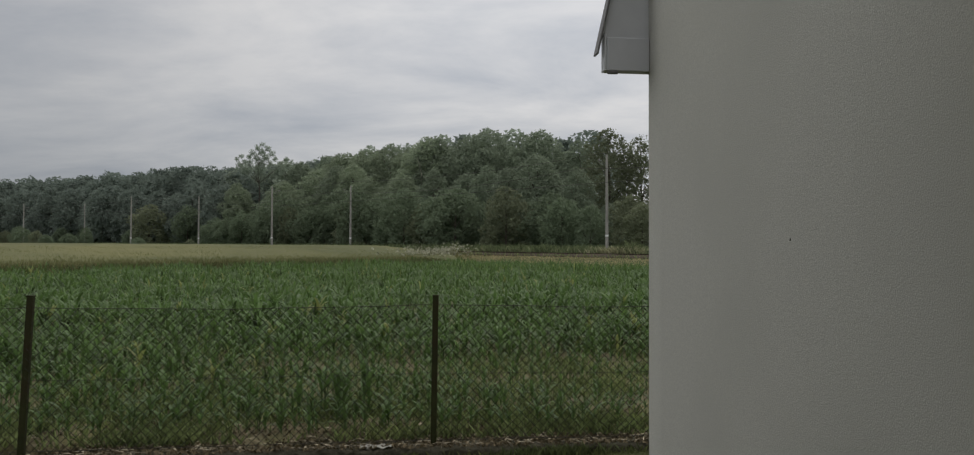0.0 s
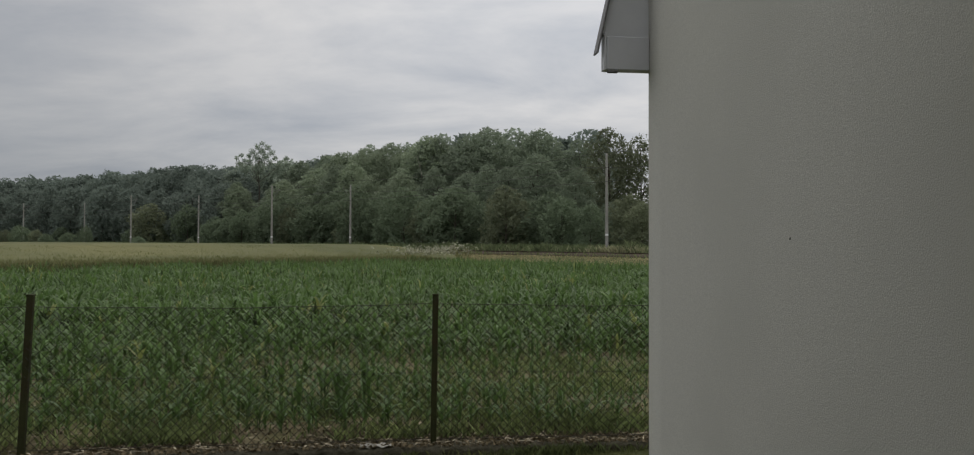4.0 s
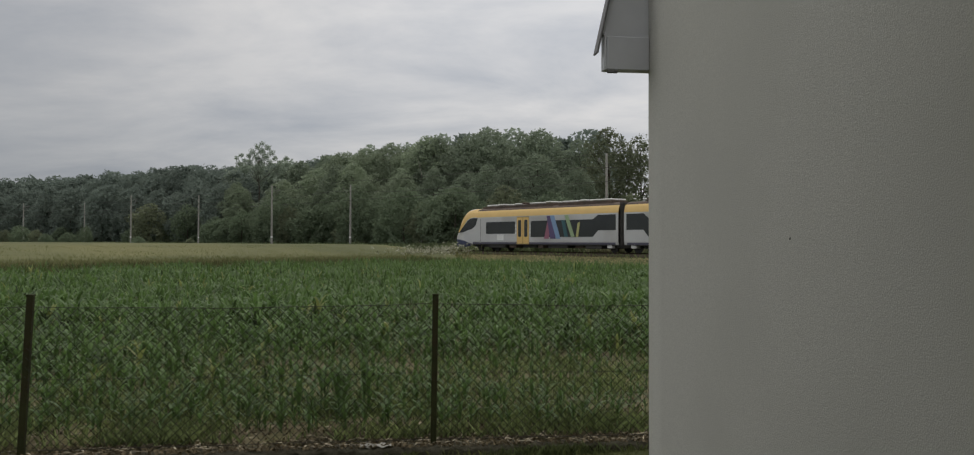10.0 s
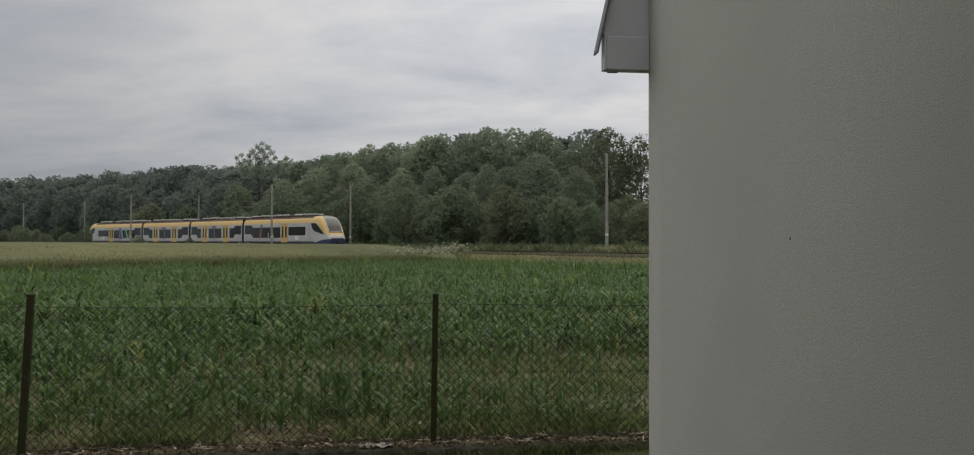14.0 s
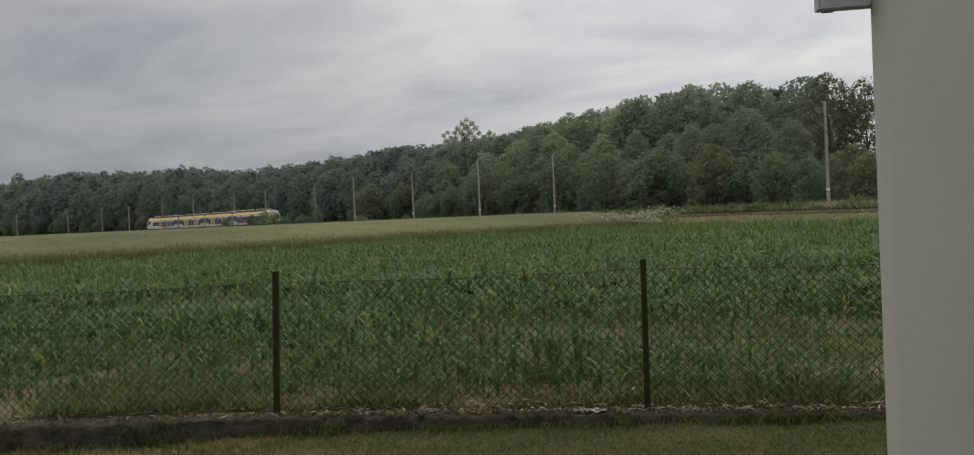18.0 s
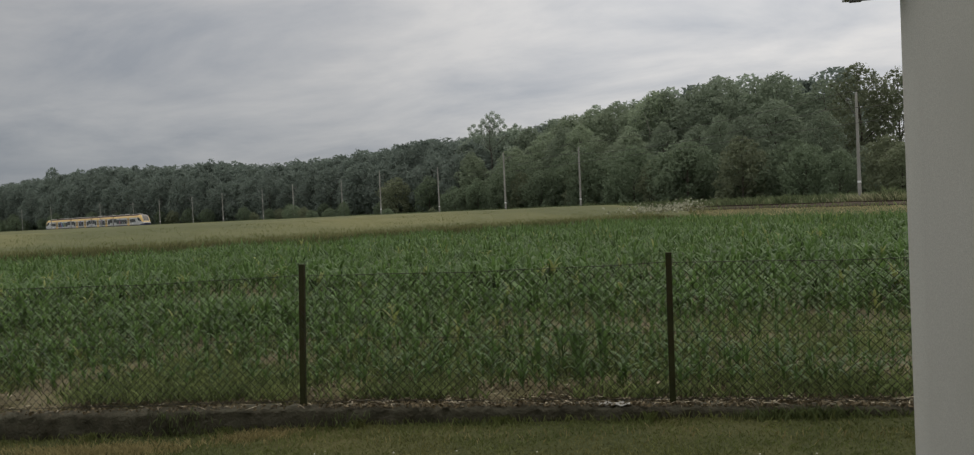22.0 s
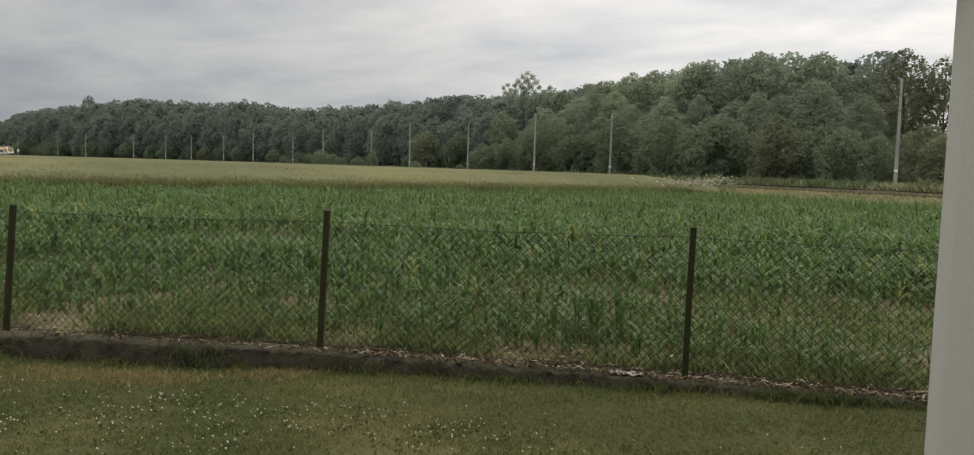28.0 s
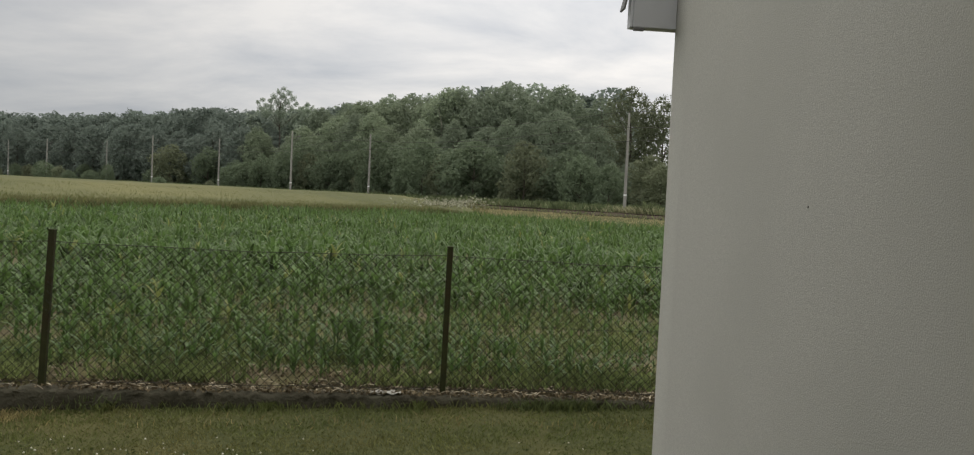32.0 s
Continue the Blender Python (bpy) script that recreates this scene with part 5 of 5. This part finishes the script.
V = (P[:, None] + iv[None] * sc).reshape(-1, 3)
F = (fi[None] + (np.arange(len(P)) * len(iv))[:, None, None]).reshape(-1, 3)
tagged(part("clover_flowers", np_mesh("clover_flowers", V, F), M_CLOVER, None), "small white clover flowers in the lawn", "clover", kind="stuff")
n = 8500
X = np.concatenate([rng.uniform(-11, 2.6, n // 2), rng.uniform(-3.5, 2.6, n - n // 2)])
Y = fence_y(X) - 0.10 + rng.exponential(np.where(rng.uniform(size=n) < 0.35, 1.6, 0.24))
P = np.stack([X, Y, np.where(Y < fence_y(X) + 0.3, wall_z(X), 0.0) + rng.uniform(0.004, 0.03, n)], 1)
V, F = leaf_cards(P, 0.027, 31)
tagged(part("dead_leaf_litter", np_mesh("dead_leaf_litter", V, F), M_LITTER, None), "brown dead leaves and stalks behind the fence", "leaf litter", kind="stuff")
n = 620
X = np.where(rng.uniform(size=n) < 0.5, rng.uniform(-11, 2.4, n), rng.uniform(-3.4, 2.6, n))
Y = fence_y(X) - 0.06 + rng.exponential(0.30, n)
L_, A_ = rng.uniform(0.04, 0.2, n) * rng.uniform(0.6, 1.2, n), rng.normal(0, 0.7, n)
W_ = rng.uniform(0.003, 0.011, n)
dx, dy = np.cos(A_) * L_ / 2, np.sin(A_) * L_ / 2
ex2, ey2 = -np.sin(A_) * W_, np.cos(A_) * W_
Zs = np.where(Y < fence_y(X) + 0.3, wall_z(X), 0.0) + 0.012 + rng.uniform(0, 0.02, n)
B = np.stack([X, Y, Zs], 1)
zz = np.zeros(n)
up = rng.normal(0, 0.012, n)
V = np.stack([B + np.stack([-dx, -dy, zz], 1), B + np.stack([ex2, ey2, zz + .006], 1), B + np.stack([dx, dy, up], 1), B + np.stack([-ex2, -ey2, zz + .006], 1)], 1).reshape(-1, 3)
tagged(part("straw_litter", np_mesh("straw_litter", V, np.arange(4 * n).reshape(n, 4)), M_STRAW, None), "dry straw and stalk litter along the fence", "straw", kind="stuff")

# weeds that hang over the wall, and lush tufts at its foot
for nm, xc, spread, up_, n, h_, lab in (("hanging_weeds", -4.8, 0.16, 0.20, 90, 0.08, "green weeds hanging over the concrete wall"), ("hanging_weeds", -3.25, 0.12, 0.10, 40, 0.07, "green weeds hanging over the concrete wall"),
                                        ("lush_tufts", 0.55, 0.24, 0.0, 300, 0.10, "lush green grass tuft at the wall's foot"), ("lush_tufts", -2.2, 0.25, 0.0, 60, 0.06, "lush green grass tuft at the wall's foot")):
    X = rng.normal(xc, spread, n)
    Y = fence_y(X) - 0.135 - np.abs(rng.normal(0, 0.05, n))
    V, F = blades(X, Y, lawn_z(X, Y) + rng.uniform(0, 1, n) * up_, h_, 0.006, 40 + n, 1.0)
    tagged(part(nm, np_mesh(nm, V, F), M_WALLWEED, None), lab, "weeds", kind="stuff")
# a pale crumpled scrap lying on the wall
a, b = np.meshgrid(np.linspace(-0.13, 0.13, 14), np.linspace(-0.05, 0.05, 7), indexing="ij")
c = 0.018 + 0.012 * np.sin(a * 60 + b * 35) * np.cos(b * 70) + rng.normal(0, 0.003, a.shape)
rim_ = 1 - 0.25 * np.abs(np.sin(a * 47))
scrap = part("paper_scrap", np_mesh("paper_scrap", np.stack([a, b * rim_, c], -1).reshape(-1, 3), grid_faces(14, 7)), M_SCRAP, None)
scrap.matrix_basis = pose(-0.93, 6.58, float(wall_z(-0.93)), 4, 0, 7)
so = scrap.modifiers.new("thickness", "SOLIDIFY")
so.thickness = 0.003
tagged(scrap, "pale crumpled scrap lying on the concrete wall", "scrap")

# ------------------------------------------------------------------ the electric train
HALF = 1.43
#            across, up   (one side, from the sill to the roof's middle)
PROFILE = [(1.36, 0.62), (1.43, 0.85), (1.43, 2.0), (1.43, 3.02), (1.40, 3.22), (1.30, 3.55), (1.08, 3.80), (0.6, 3.90), (0.0, 3.92)]


_pz = np.array(PROFILE)
_pt = np.concatenate([[0], np.cumsum(np.linalg.norm(np.diff(_pz, axis=0), axis=1))])
BODY_PROFILE, NOSE_PROFILE = ([(float(np.interp(q, _pt, _pz[:, 0])), float(np.interp(q, _pt, _pz[:, 1]))) for q in np.linspace(0, _pt[-1], k)] for k in (42, 110))


def ring(w=1.0, top=3.92, bottom=0.62, profile=BODY_PROFILE):
    """Section of the body, sill to sill over the roof, fitted between bottom and top."""
    pts = []
    for a, z in profile:
        f = (z - 0.62) / 3.30
        pts.append((a * w, bottom + f * (top - bottom)))
    return pts + [(-a, z) for a, z in pts[-2::-1]]


def loft_mesh(name, xs, rings, mats, pick):
    """Skin through the sections at xs; pick gives each face's material from its middle."""
    k = len(rings[0])
    V = np.array([[(x_, a, z) for a, z in r] for x_, r in zip(xs, rings)]).reshape(-1, 3)
    F = grid_faces(len(xs), k)
    n0 = len(V)
    me = np_mesh(name, V, F)
    for m in mats:
        me.materials.append(m)
    c = V[F].mean(1)
    me.polygons.foreach_set("material_index", [pick(*q) for q in c])
    me.update()
    return me


def side_panel(x0, x1, z0, z1, side, proud=0.012, thick=0.03, bevel=0.004, y=HALF):
    return boxed(((x0 + x1) / 2, side * (y + proud - thick / 2), (z0 + z1) / 2), (x1 - x0, thick, z1 - z0), bevel)


def side_shape(pts, side, proud=0.012, y=HALF):
    """A flat plate of any outline on the body side, with a little depth."""
    bm = bmesh.new()
    a = [bm.verts.new((x_, side * (y + proud), z)) for x_, z in pts]
    b = [bm.verts.new((x_, side * (y - 0.02), z)) for x_, z in pts]
    f = bm.faces.new(a)
    n = len(pts)
    for i in range(n):
        bm.faces.new((a[i], b[i], b[(i + 1) % n], a[(i + 1) % n]))
    bmesh.ops.recalc_face_normals(bm, faces=bm.faces[:])
    return bm


def add_door(car, xc, side):
    d = part("door", side_panel(xc - 0.80, xc + 0.80, 0.62, 3.02, side, 0.010), M_TFRAME, car, "yellow double sliding door in a darker frame")
    for k in (-1, 1):
        x0 = xc + k * 0.40
        leaf = part("door_leaf", side_panel(x0 - 0.375, x0 + 0.375, 0.68, 2.95, side, 0.022), M_TYELLOW, d)
        part("door_glass", side_shape([(x0 - 0.2, 1.35), (x0 - 0.13, 1.27), (x0 + 0.13, 1.27), (x0 + 0.2, 1.35), (x0 + 0.2, 2.65), (x0 + 0.13, 2.73), (x0 - 0.13, 2.73), (x0 - 0.2, 2.65)], side, 0.030), M_TGLASS, d)
    for k in (-1, 1):
        for z in (1.55, 1.85, 2.15):
            part("door_mark", side_panel(xc + k * 0.94 - 0.06, xc + k * 0.94 + 0.06, z, z + 0.16, side, 0.018), M_SIGN, d, "small white mark")


def add_window(car, pts, side, name="window"):
    part(name, side_shape(pts, side, 0.014), M_TGLASS, car, "dark tinted window band")


def rect(x0, x1, z0, z1, c=0.07):
    return [(x0 + c, z0), (x1 - c, z0), (x1, z0 + c), (x1, z1 - c), (x1 - c, z1), (x0 + c, z1), (x0, z1 - c), (x0, z0 + c)]


def slanted(x0, x1, lean, z0, z1):
    return [(x0, z0), (x1, z0), (x1 + lean, z1), (x0 + lean, z1)]


def add_bogie(car, xc):
    b = part("bogie", boxed((xc, 0, 0.48), (2.9, 2.2, 0.22), 0.05), M_TDARK, car, "dark bogie frame")
    for dx in (-1.2, 1.2):
        for sy in (-0.78, 0.78):
            bm = bmesh.new()
            tube(bm, (xc + dx, sy - 0.065, 0.42), (xc + dx, sy + 0.065, 0.42), 0.42, n=20)
            part("wheel", bm, M_TDARK, b)
        part("axle_box", boxed((xc + dx, 1.05, 0.45), (0.34, 0.2, 0.3), 0.04), M_TDARK, b)
        part("axle_box", boxed((xc + dx, -1.05, 0.45), (0.34, 0.2, 0.3), 0.04), M_TDARK, b)


def roof_unit(car, x0, x1, z=4.02, h=0.30, w=1.7, mat=None, name="roof_unit"):
    """A dark roof tray with long pale covers lying on it."""
    u = part(name, boxed(((x0 + x1) / 2, 0, z - 0.08), (x1 - x0, w, h * 0.5 + 0.12), 0.015), M_TROOF, car, "dark dusty roof tray")
    q, i = x0 + 0.15, int(x0 * 2)
    while q < x1 - 0.5:
        L = min((1.9, 1.1, 2.4, 0.7)[i % 4], x1 - 0.1 - q)
        part("roof_lid", boxed((q + L / 2, 0, z + h * 0.25 + 0.06 + 0.03 * (i % 2)), (L, w * (1.06, 0.9, 1.0)[i % 3], 0.13), 0.05), mat or (M_TROOF if i % 4 == 1 else M_TROOFL), u, "pale cover" if mat or i % 4 != 1 else "dark cover")
        q += L + (0.22, 0.5, 0.3)[i % 3]
        i += 1
    for q in np.arange(x0 + 0.4, x1 - 0.2, 1.3):
        part("roof_bracket", boxed((q, -w * 0.55, z - 0.02), (0.10, 0.10, 0.26), 0.01), M_TROOF, u)


def add_shared(car, x0, x1):
    """Sill, roof boards and underfloor boxes of a body from x0 to x1."""
    part("skirt", boxed(((x0 + x1) / 2, 0, 0.60), (x1 - x0, 2 * HALF - 0.06, 0.10), 0.02), M_TDARK, car, "dark underframe edge")
    q, i = x0 + 1.6, 0
    while q < x1 - 2.2:
        L = (1.7, 0.9, 2.3, 0.6)[i % 4]
        part("underfloor_box", boxed((q + L / 2, 0, 0.44), (L, 2 * HALF - (0.2, 0.5, 0.3)[i % 3], (0.28, 0.20, 0.24)[i % 3]), 0.03), (M_TDARK, M_TROOF)[i % 2], car, "dusty underfloor equipment box")
        q += L + (0.35, 0.8, 0.5)[i % 3]
        i += 1
    for side in (-1, 1):
        part("sill_stripe", side_panel(x0 + 0.1, x1 - 0.1, 0.64, 0.80, side, 0.006), M_SILL, car, "violet grey stripe along the sill")


def make_end_car():
    """A driving car, its nose towards +x; the body runs from x = 0 (joint) to 20.6 (tip)."""
    t = new("train_car")
    bx = 17.2          # where the nose begins
    xs = [0.0, 0.4, 4, 8, 12, 15, bx]
    part("body", loft_mesh("body", xs, [ring()] * len(xs), [M_TGREY, M_TYELLOW, M_TROOF], lambda x_, y_, z: 2 if z > 3.62 else (1 if z > 3.1 else 0)), None, t, "grey body with a yellow roof band", smooth=False)
    # nose: roof line falls, sides draw in, chin stays
    nk = [17.2, 17.7, 18.2, 18.6, 18.95, 19.25, 19.5, 19.72, 19.92, 20.1, 20.28, 20.42, 20.54, 20.6]
    top = [3.92, 3.92, 3.90, 3.84, 3.70, 3.48, 3.20, 2.86, 2.48, 2.10, 1.80, 1.62, 1.45, 1.20]
    wid = [1.0, 1.0, 1.0, .995, .985, .975, .96, .945, .925, .90, .87, .83, .78, .70]
    bot = [.62, .52, .44, .38, .35, .34, .34, .34, .34, .35, .36, .38, .42, .50]
    nx = np.concatenate([np.linspace(17.2, 19.6, 60), np.linspace(19.63, 20.6, 36)])
    rings = [ring(np.interp(q, nk, wid), np.interp(q, nk, top), np.interp(q, nk, bot), NOSE_PROFILE) for q in nx]

    def tint(x_, y_, z):
        blue = np.interp(x_, [17.2, 17.6, 18.3, 19.0, 19.7, 20.6], [0.50, 0.60, 0.74, 0.92, 1.04, 1.08])
        hood = np.interp(x_, [17.2, 17.9, 18.5, 19.0, 19.5, 20.0, 20.3], [3.1, 3.08, 2.88, 2.44, 2.00, 1.70, 1.56])      # lower edge of the yellow hood
        if x_ > 20.36 and abs(y_) < 0.66 and z < 1.24:
            return 4
        if z < blue:
            return 2
        if z > hood:
            return 1
        return 3 if x_ > 18.95 + 0.5 * (z - blue) else 0
    nose = part("nose", loft_mesh("nose", nx, rings, [M_TGREY, M_TYELLOW, M_TBLUE, M_TWHITE, M_TDARK], tint), None, t, "rounded nose with yellow hood and dark blue chin")
    # windscreen: the sloped middle of the nose, set a little proud
    wx = [18.45, 18.8, 19.15, 19.45, 19.7, 19.92, 20.1, 20.2]
    V = []
    for x_ in wx:
        h_ = np.interp(x_, nk, top)
        w_ = np.interp(x_, nk, wid)
        for q in np.linspace(-1, 1, 9):
            a = q * w_ * np.interp(x_, [18.45, 19.3, 20.2], [0.80, 0.99, 1.04])
            prof_y, prof_z = [p_[0] for p_ in PROFILE][::-1], [p_[1] for p_ in PROFILE][::-1]
            z_full = np.interp(abs(a) / w_, prof_y[:7], prof_z[:7])
            b_ = np.interp(x_, nk, bot)
            z_ = b_ + (z_full - 0.62) / 3.30 * (h_ - b_)
            V.append((x_ + 0.035, a, z_ + 0.02))
    V = np.array(V)
    me = np_mesh("windscreen", V, grid_faces(8, 9))
    part("windscreen", me, M_TSCREEN, nose, "large sloped cab windscreen", smooth=True)
    # pale frame round the windscreen
    W = V.reshape(8, 9, 3)
    rim = np.concatenate([W[:, 0], W[-1, 1:], W[::-1, -1][1:], W[0, ::-1][1:]])
    part("windscreen_frame", np_mesh("windscreen_frame", *poly_tube(rim, 0.05, 6)), M_TWHITE, nose, "pale frame round the windscreen")
    part("wiper", np_mesh("wiper", *poly_tube([(20.16, -0.1, 1.98), (19.95, 0.35, 2.52), (19.8, 0.55, 2.8)], 0.02, 5)), M_TDARK, nose)
    part("nose_end", side_cap(rings[-1], 20.6), M_TBLUE, nose)
    part("coupler", boxed((20.6, 0, 0.75), (0.7, 0.4, 0.34), 0.06), M_TDARK, nose)
    for side in (-1, 1):
        part("cab_window", side_shape([(16.98, 3.02), (17.22, 2.45), (17.45, 2.22), (17.9, 2.02), (19.35, 1.72), (19.85, 1.68), (19.45, 2.02), (18.95, 2.42), (18.5, 2.78), (18.1, 2.98), (17.7, 3.04)], side, 0.012, HALF - 0.004), M_TGLASS, nose, "dark pointed cab side window")
        part("headlight", boxed((20.22, side * 1.02, 1.60), (0.34, 0.2, 0.13), 0.03), M_LAMPGLASS, nose, "clear headlight unit")
        part("tail_lamp", boxed((20.56, side * 0.68, 1.02), (0.12, 0.22, 0.15), 0.02), M_REDLAMP, nose, "red tail lamp")
        part("lamp_panel", boxed((20.52, side * 0.72, 1.22), (0.16, 0.3, 0.12), 0.02), M_LAMPGLASS, nose)
        # side furniture of the body
        add_window(t, rect(11.75, 15.75, 1.55, 2.62), side)
        add_door(t, 10.75, side)
        add_window(t, [(2.6, 1.25), (9.75, 1.25), (9.75, 2.55), (9.6, 2.62), (2.6, 2.62), (2.05, 2.95), (0.25, 2.95), (0.25, 1.75), (2.05, 1.75)], side)
        part("notice_plate", side_panel(13.3, 14.2, 0.98, 1.5, side, 0.008), M_SIGN, t, "white square notice on the body side")
        part("cab_door_joint", side_panel(16.55, 16.59, 0.85, 2.95, side, 0.008), M_TDARK, t)
        marks = [(7.55, 8.1, -0.55, 1.1, 3.02, M_PINK), (6.75, 7.35, 0.45, 1.1, 3.02, M_PURPLE), (6.15, 6.65, 0.75, 1.1, 3.02, M_SKY), (5.3, 5.7, 0.35, 1.25, 2.62, M_CYAN), (4.55, 4.95, 0.75, 1.25, 3.02, M_MINT), (4.15, 4.4, -0.2, 1.25, 2.4, M_LEMON)]
        if side < 0:
            marks = [(4.5, 4.9, 0.25, 2.2, 3.02, M_PURPLE), (4.35, 4.75, 0.15, 1.1, 2.25, M_PINK), (6.6, 6.75, 0.1, 1.25, 1.9, M_TWHITE), (7.9, 8.05, -0.1, 1.25, 1.8, M_TWHITE)]
        for k_, (x0, x1, lean, z0, z1, m_) in enumerate(marks):
            part("stripe", side_shape(slanted(x0, x1, lean, z0, z1), side, 0.020 + 0.005 * k_), m_, t, "slanted coloured stripe")
    add_shared(t, 0.2, 17.8)
    roof_unit(t, 13.8, 16.6, 4.03, 0.26, 1.6, M_TROOFL)
    roof_unit(t, 11.8, 13.6, 4.02, 0.24, 1.5, M_TROOFL)
    roof_unit(t, 7.6, 11.6, 4.04, 0.30, 1.8)
    roof_unit(t, 1.0, 7.0, 4.03, 0.28, 1.7)
    roof_unit(t, 16.9, 17.5, 4.03, 0.22, 0.8)
    add_bogie(t, 16.0)
    part("gangway", boxed((-0.30, 0, 2.2), (0.62, 2.5, 3.2), 0.05), M_BELLOWS, t, "dark gangway bellows")
    bm = bmesh.new()
    for q in np.linspace(-0.52, -0.08, 4):
        box(bm, (q, 0, 2.2), (0.05, 2.62, 3.3), 0.01)
    part("bellows_fold", bm, M_BELLOWS, t)
    part("step_plate", boxed((0.9, 0, 0.55), (0.5, 2.8, 0.4), 0.03), M_TWHITE, t)
    return t


def side_cap(r, x_):
    bm = bmesh.new()
    f = bm.faces.new([bm.verts.new((x_, a, z)) for a, z in r])
    bmesh.ops.recalc_face_normals(bm, faces=[f])
    e = bmesh.ops.extrude_face_region(bm, geom=[f])
    bmesh.ops.translate(bm, vec=(0.02, 0, 0), verts=[v for v in e["geom"] if isinstance(v, bmesh.types.BMVert)])
    return bm


def make_mid_car():
    """A middle car from x = 0 (rear joint) to 15.3."""
    t = new("train_car")
    n = 15.3
    xs = [0, 0.4, 4, 8, 12, n - .4, n]
    part("body", loft_mesh("body", xs, [ring()] * len(xs), [M_TGREY, M_TYELLOW, M_TROOF], lambda x_, y_, z: 2 if z > 3.62 else (1 if z > 3.1 else 0)), None, t, "grey body with a yellow roof band")
    for side in (-1, 1):
        for xc in (4.6, 10.8):
            add_door(t, xc, side)
        add_window(t, [(n - 0.25, 1.75), (n - 0.25, 2.95), (n - 1.9, 2.95), (n - 2.35, 2.62), (11.95, 2.62), (11.95, 1.25), (n - 2.35, 1.25), (n - 1.9, 1.75)], side)
        add_window(t, [(0.25, 1.75), (0.25, 2.95), (1.9, 2.95), (2.35, 2.62), (3.45, 2.62), (3.45, 1.25), (2.35, 1.25), (1.9, 1.75)], side)
        add_window(t, rect(5.8, 9.6, 1.25, 2.62), side)
        part("stripe", side_shape(slanted(8.05, 8.45, 0.25, 2.62, 3.02), side, 0.022), M_PINK, t, "slanted pink stripe")
        part("stripe", side_shape(slanted(7.55, 8.0, 0.0, 2.62, 3.02), side, 0.022), M_PURPLE, t, "violet stripe")
        part("stripe", side_shape(slanted(7.68, 7.92, 0.0, 1.1, 2.62), side, 0.022), M_LILAC, t, "narrow lilac stripe")
        part("stripe", side_shape(slanted(6.9, 7.4, 0.1, 2.66, 3.02), side, 0.022), M_PALEBLUE, t, "pale blue stripe")
    add_shared(t, 0.2, n - 0.2)
    roof_unit(t, 1.2, 3.2, 4.03, 0.26, 1.6)
    roof_unit(t, 5.4, 6.6, 4.02, 0.2, 1.4, M_TROOFL)
    roof_unit(t, 9.6, 13.6, 4.04, 0.28, 1.7)
    roof_unit(t, 7.6, 8.6, 4.02, 0.2, 1.2)
    add_bogie(t, n + 0.3)
    part("gangway", boxed((-0.30, 0, 2.2), (0.62, 2.5, 3.2), 0.05), M_BELLOWS, t, "dark gangway bellows")
    for q in (0.9, n - 0.9):
        part("step_plate", boxed((q, 0, 0.55), (0.5, 2.8, 0.4), 0.03), M_TWHITE, t, "white step block beside the joint")
    return t


end_a = tagged(make_end_car(), "grey and yellow electric train driving car with coloured stripes", "train", "cars of the train")
end_b = copy_thing(end_a, Matrix.Identity(4))
mid_a = tagged(make_mid_car(), "grey and yellow electric train middle car with two yellow doors", "train", "cars of the train")
mid_b = copy_thing(mid_a, Matrix.Identity(4))
# the raised current collector stands on one of the middle cars
bm = bmesh.new()
for sy in (-0.45, 0.45):
    tube(bm, (0.7, sy, 4.05), (2.1, sy * .8, 4.75), 0.026, n=6)
    tube(bm, (2.1, sy * .8, 4.75), (0.9, sy * .7, 5.58), 0.02, n=6)
tube(bm, (2.1, -0.4, 4.75), (2.1, 0.4, 4.75), 0.03, n=6)
tube(bm, (0.9, -0.8, 5.60), (0.9, 0.8, 5.60), 0.045, n=6)
tube(bm, (1.15, -0.8, 5.60), (1.15, 0.8, 5.60), 0.03, n=6)
box(bm, (1.2, 0, 4.02), (1.8, 1.2, 0.10), 0.02)
part("pantograph", bm, M_INSUL, mid_a, "raised grey current collector")


def tail_s(t):
    q = t - 13.0
    return 1.94 + 24.31 * q - 0.01775 * q * q


def car_pose(s_origin, length, flip):
    """Pose of a car whose joint end stands at s_origin and whose body reaches length further (or back, when flipped)."""
    s1 = s_origin + (-length if flip else length)
    (x0, y0), (x1, y1) = track_at(s_origin), track_at(s1)
    a = math.degrees(math.atan2(y1 - y0, x1 - x0))
    return pose(float(x0), float(y0), RAIL_Z, 0, 0, a)


def motions():
    """The four cars run along the track, away to the left."""
    steps = [i * 0.5 for i in range(65)]
    # joint places, in metres from the tail's tip: tail car, two middle cars, leading car
    for car, joint, length, flip in ((end_b, 21.4, 16.0, True), (mid_a, 22.0, 15.3, False), (mid_b, 37.9, 15.3, False), (end_a, 53.8, 16.0, False)):
        walk(car, [(t, car_pose(tail_s(t) + joint, length, flip)) for t in steps])


motions()
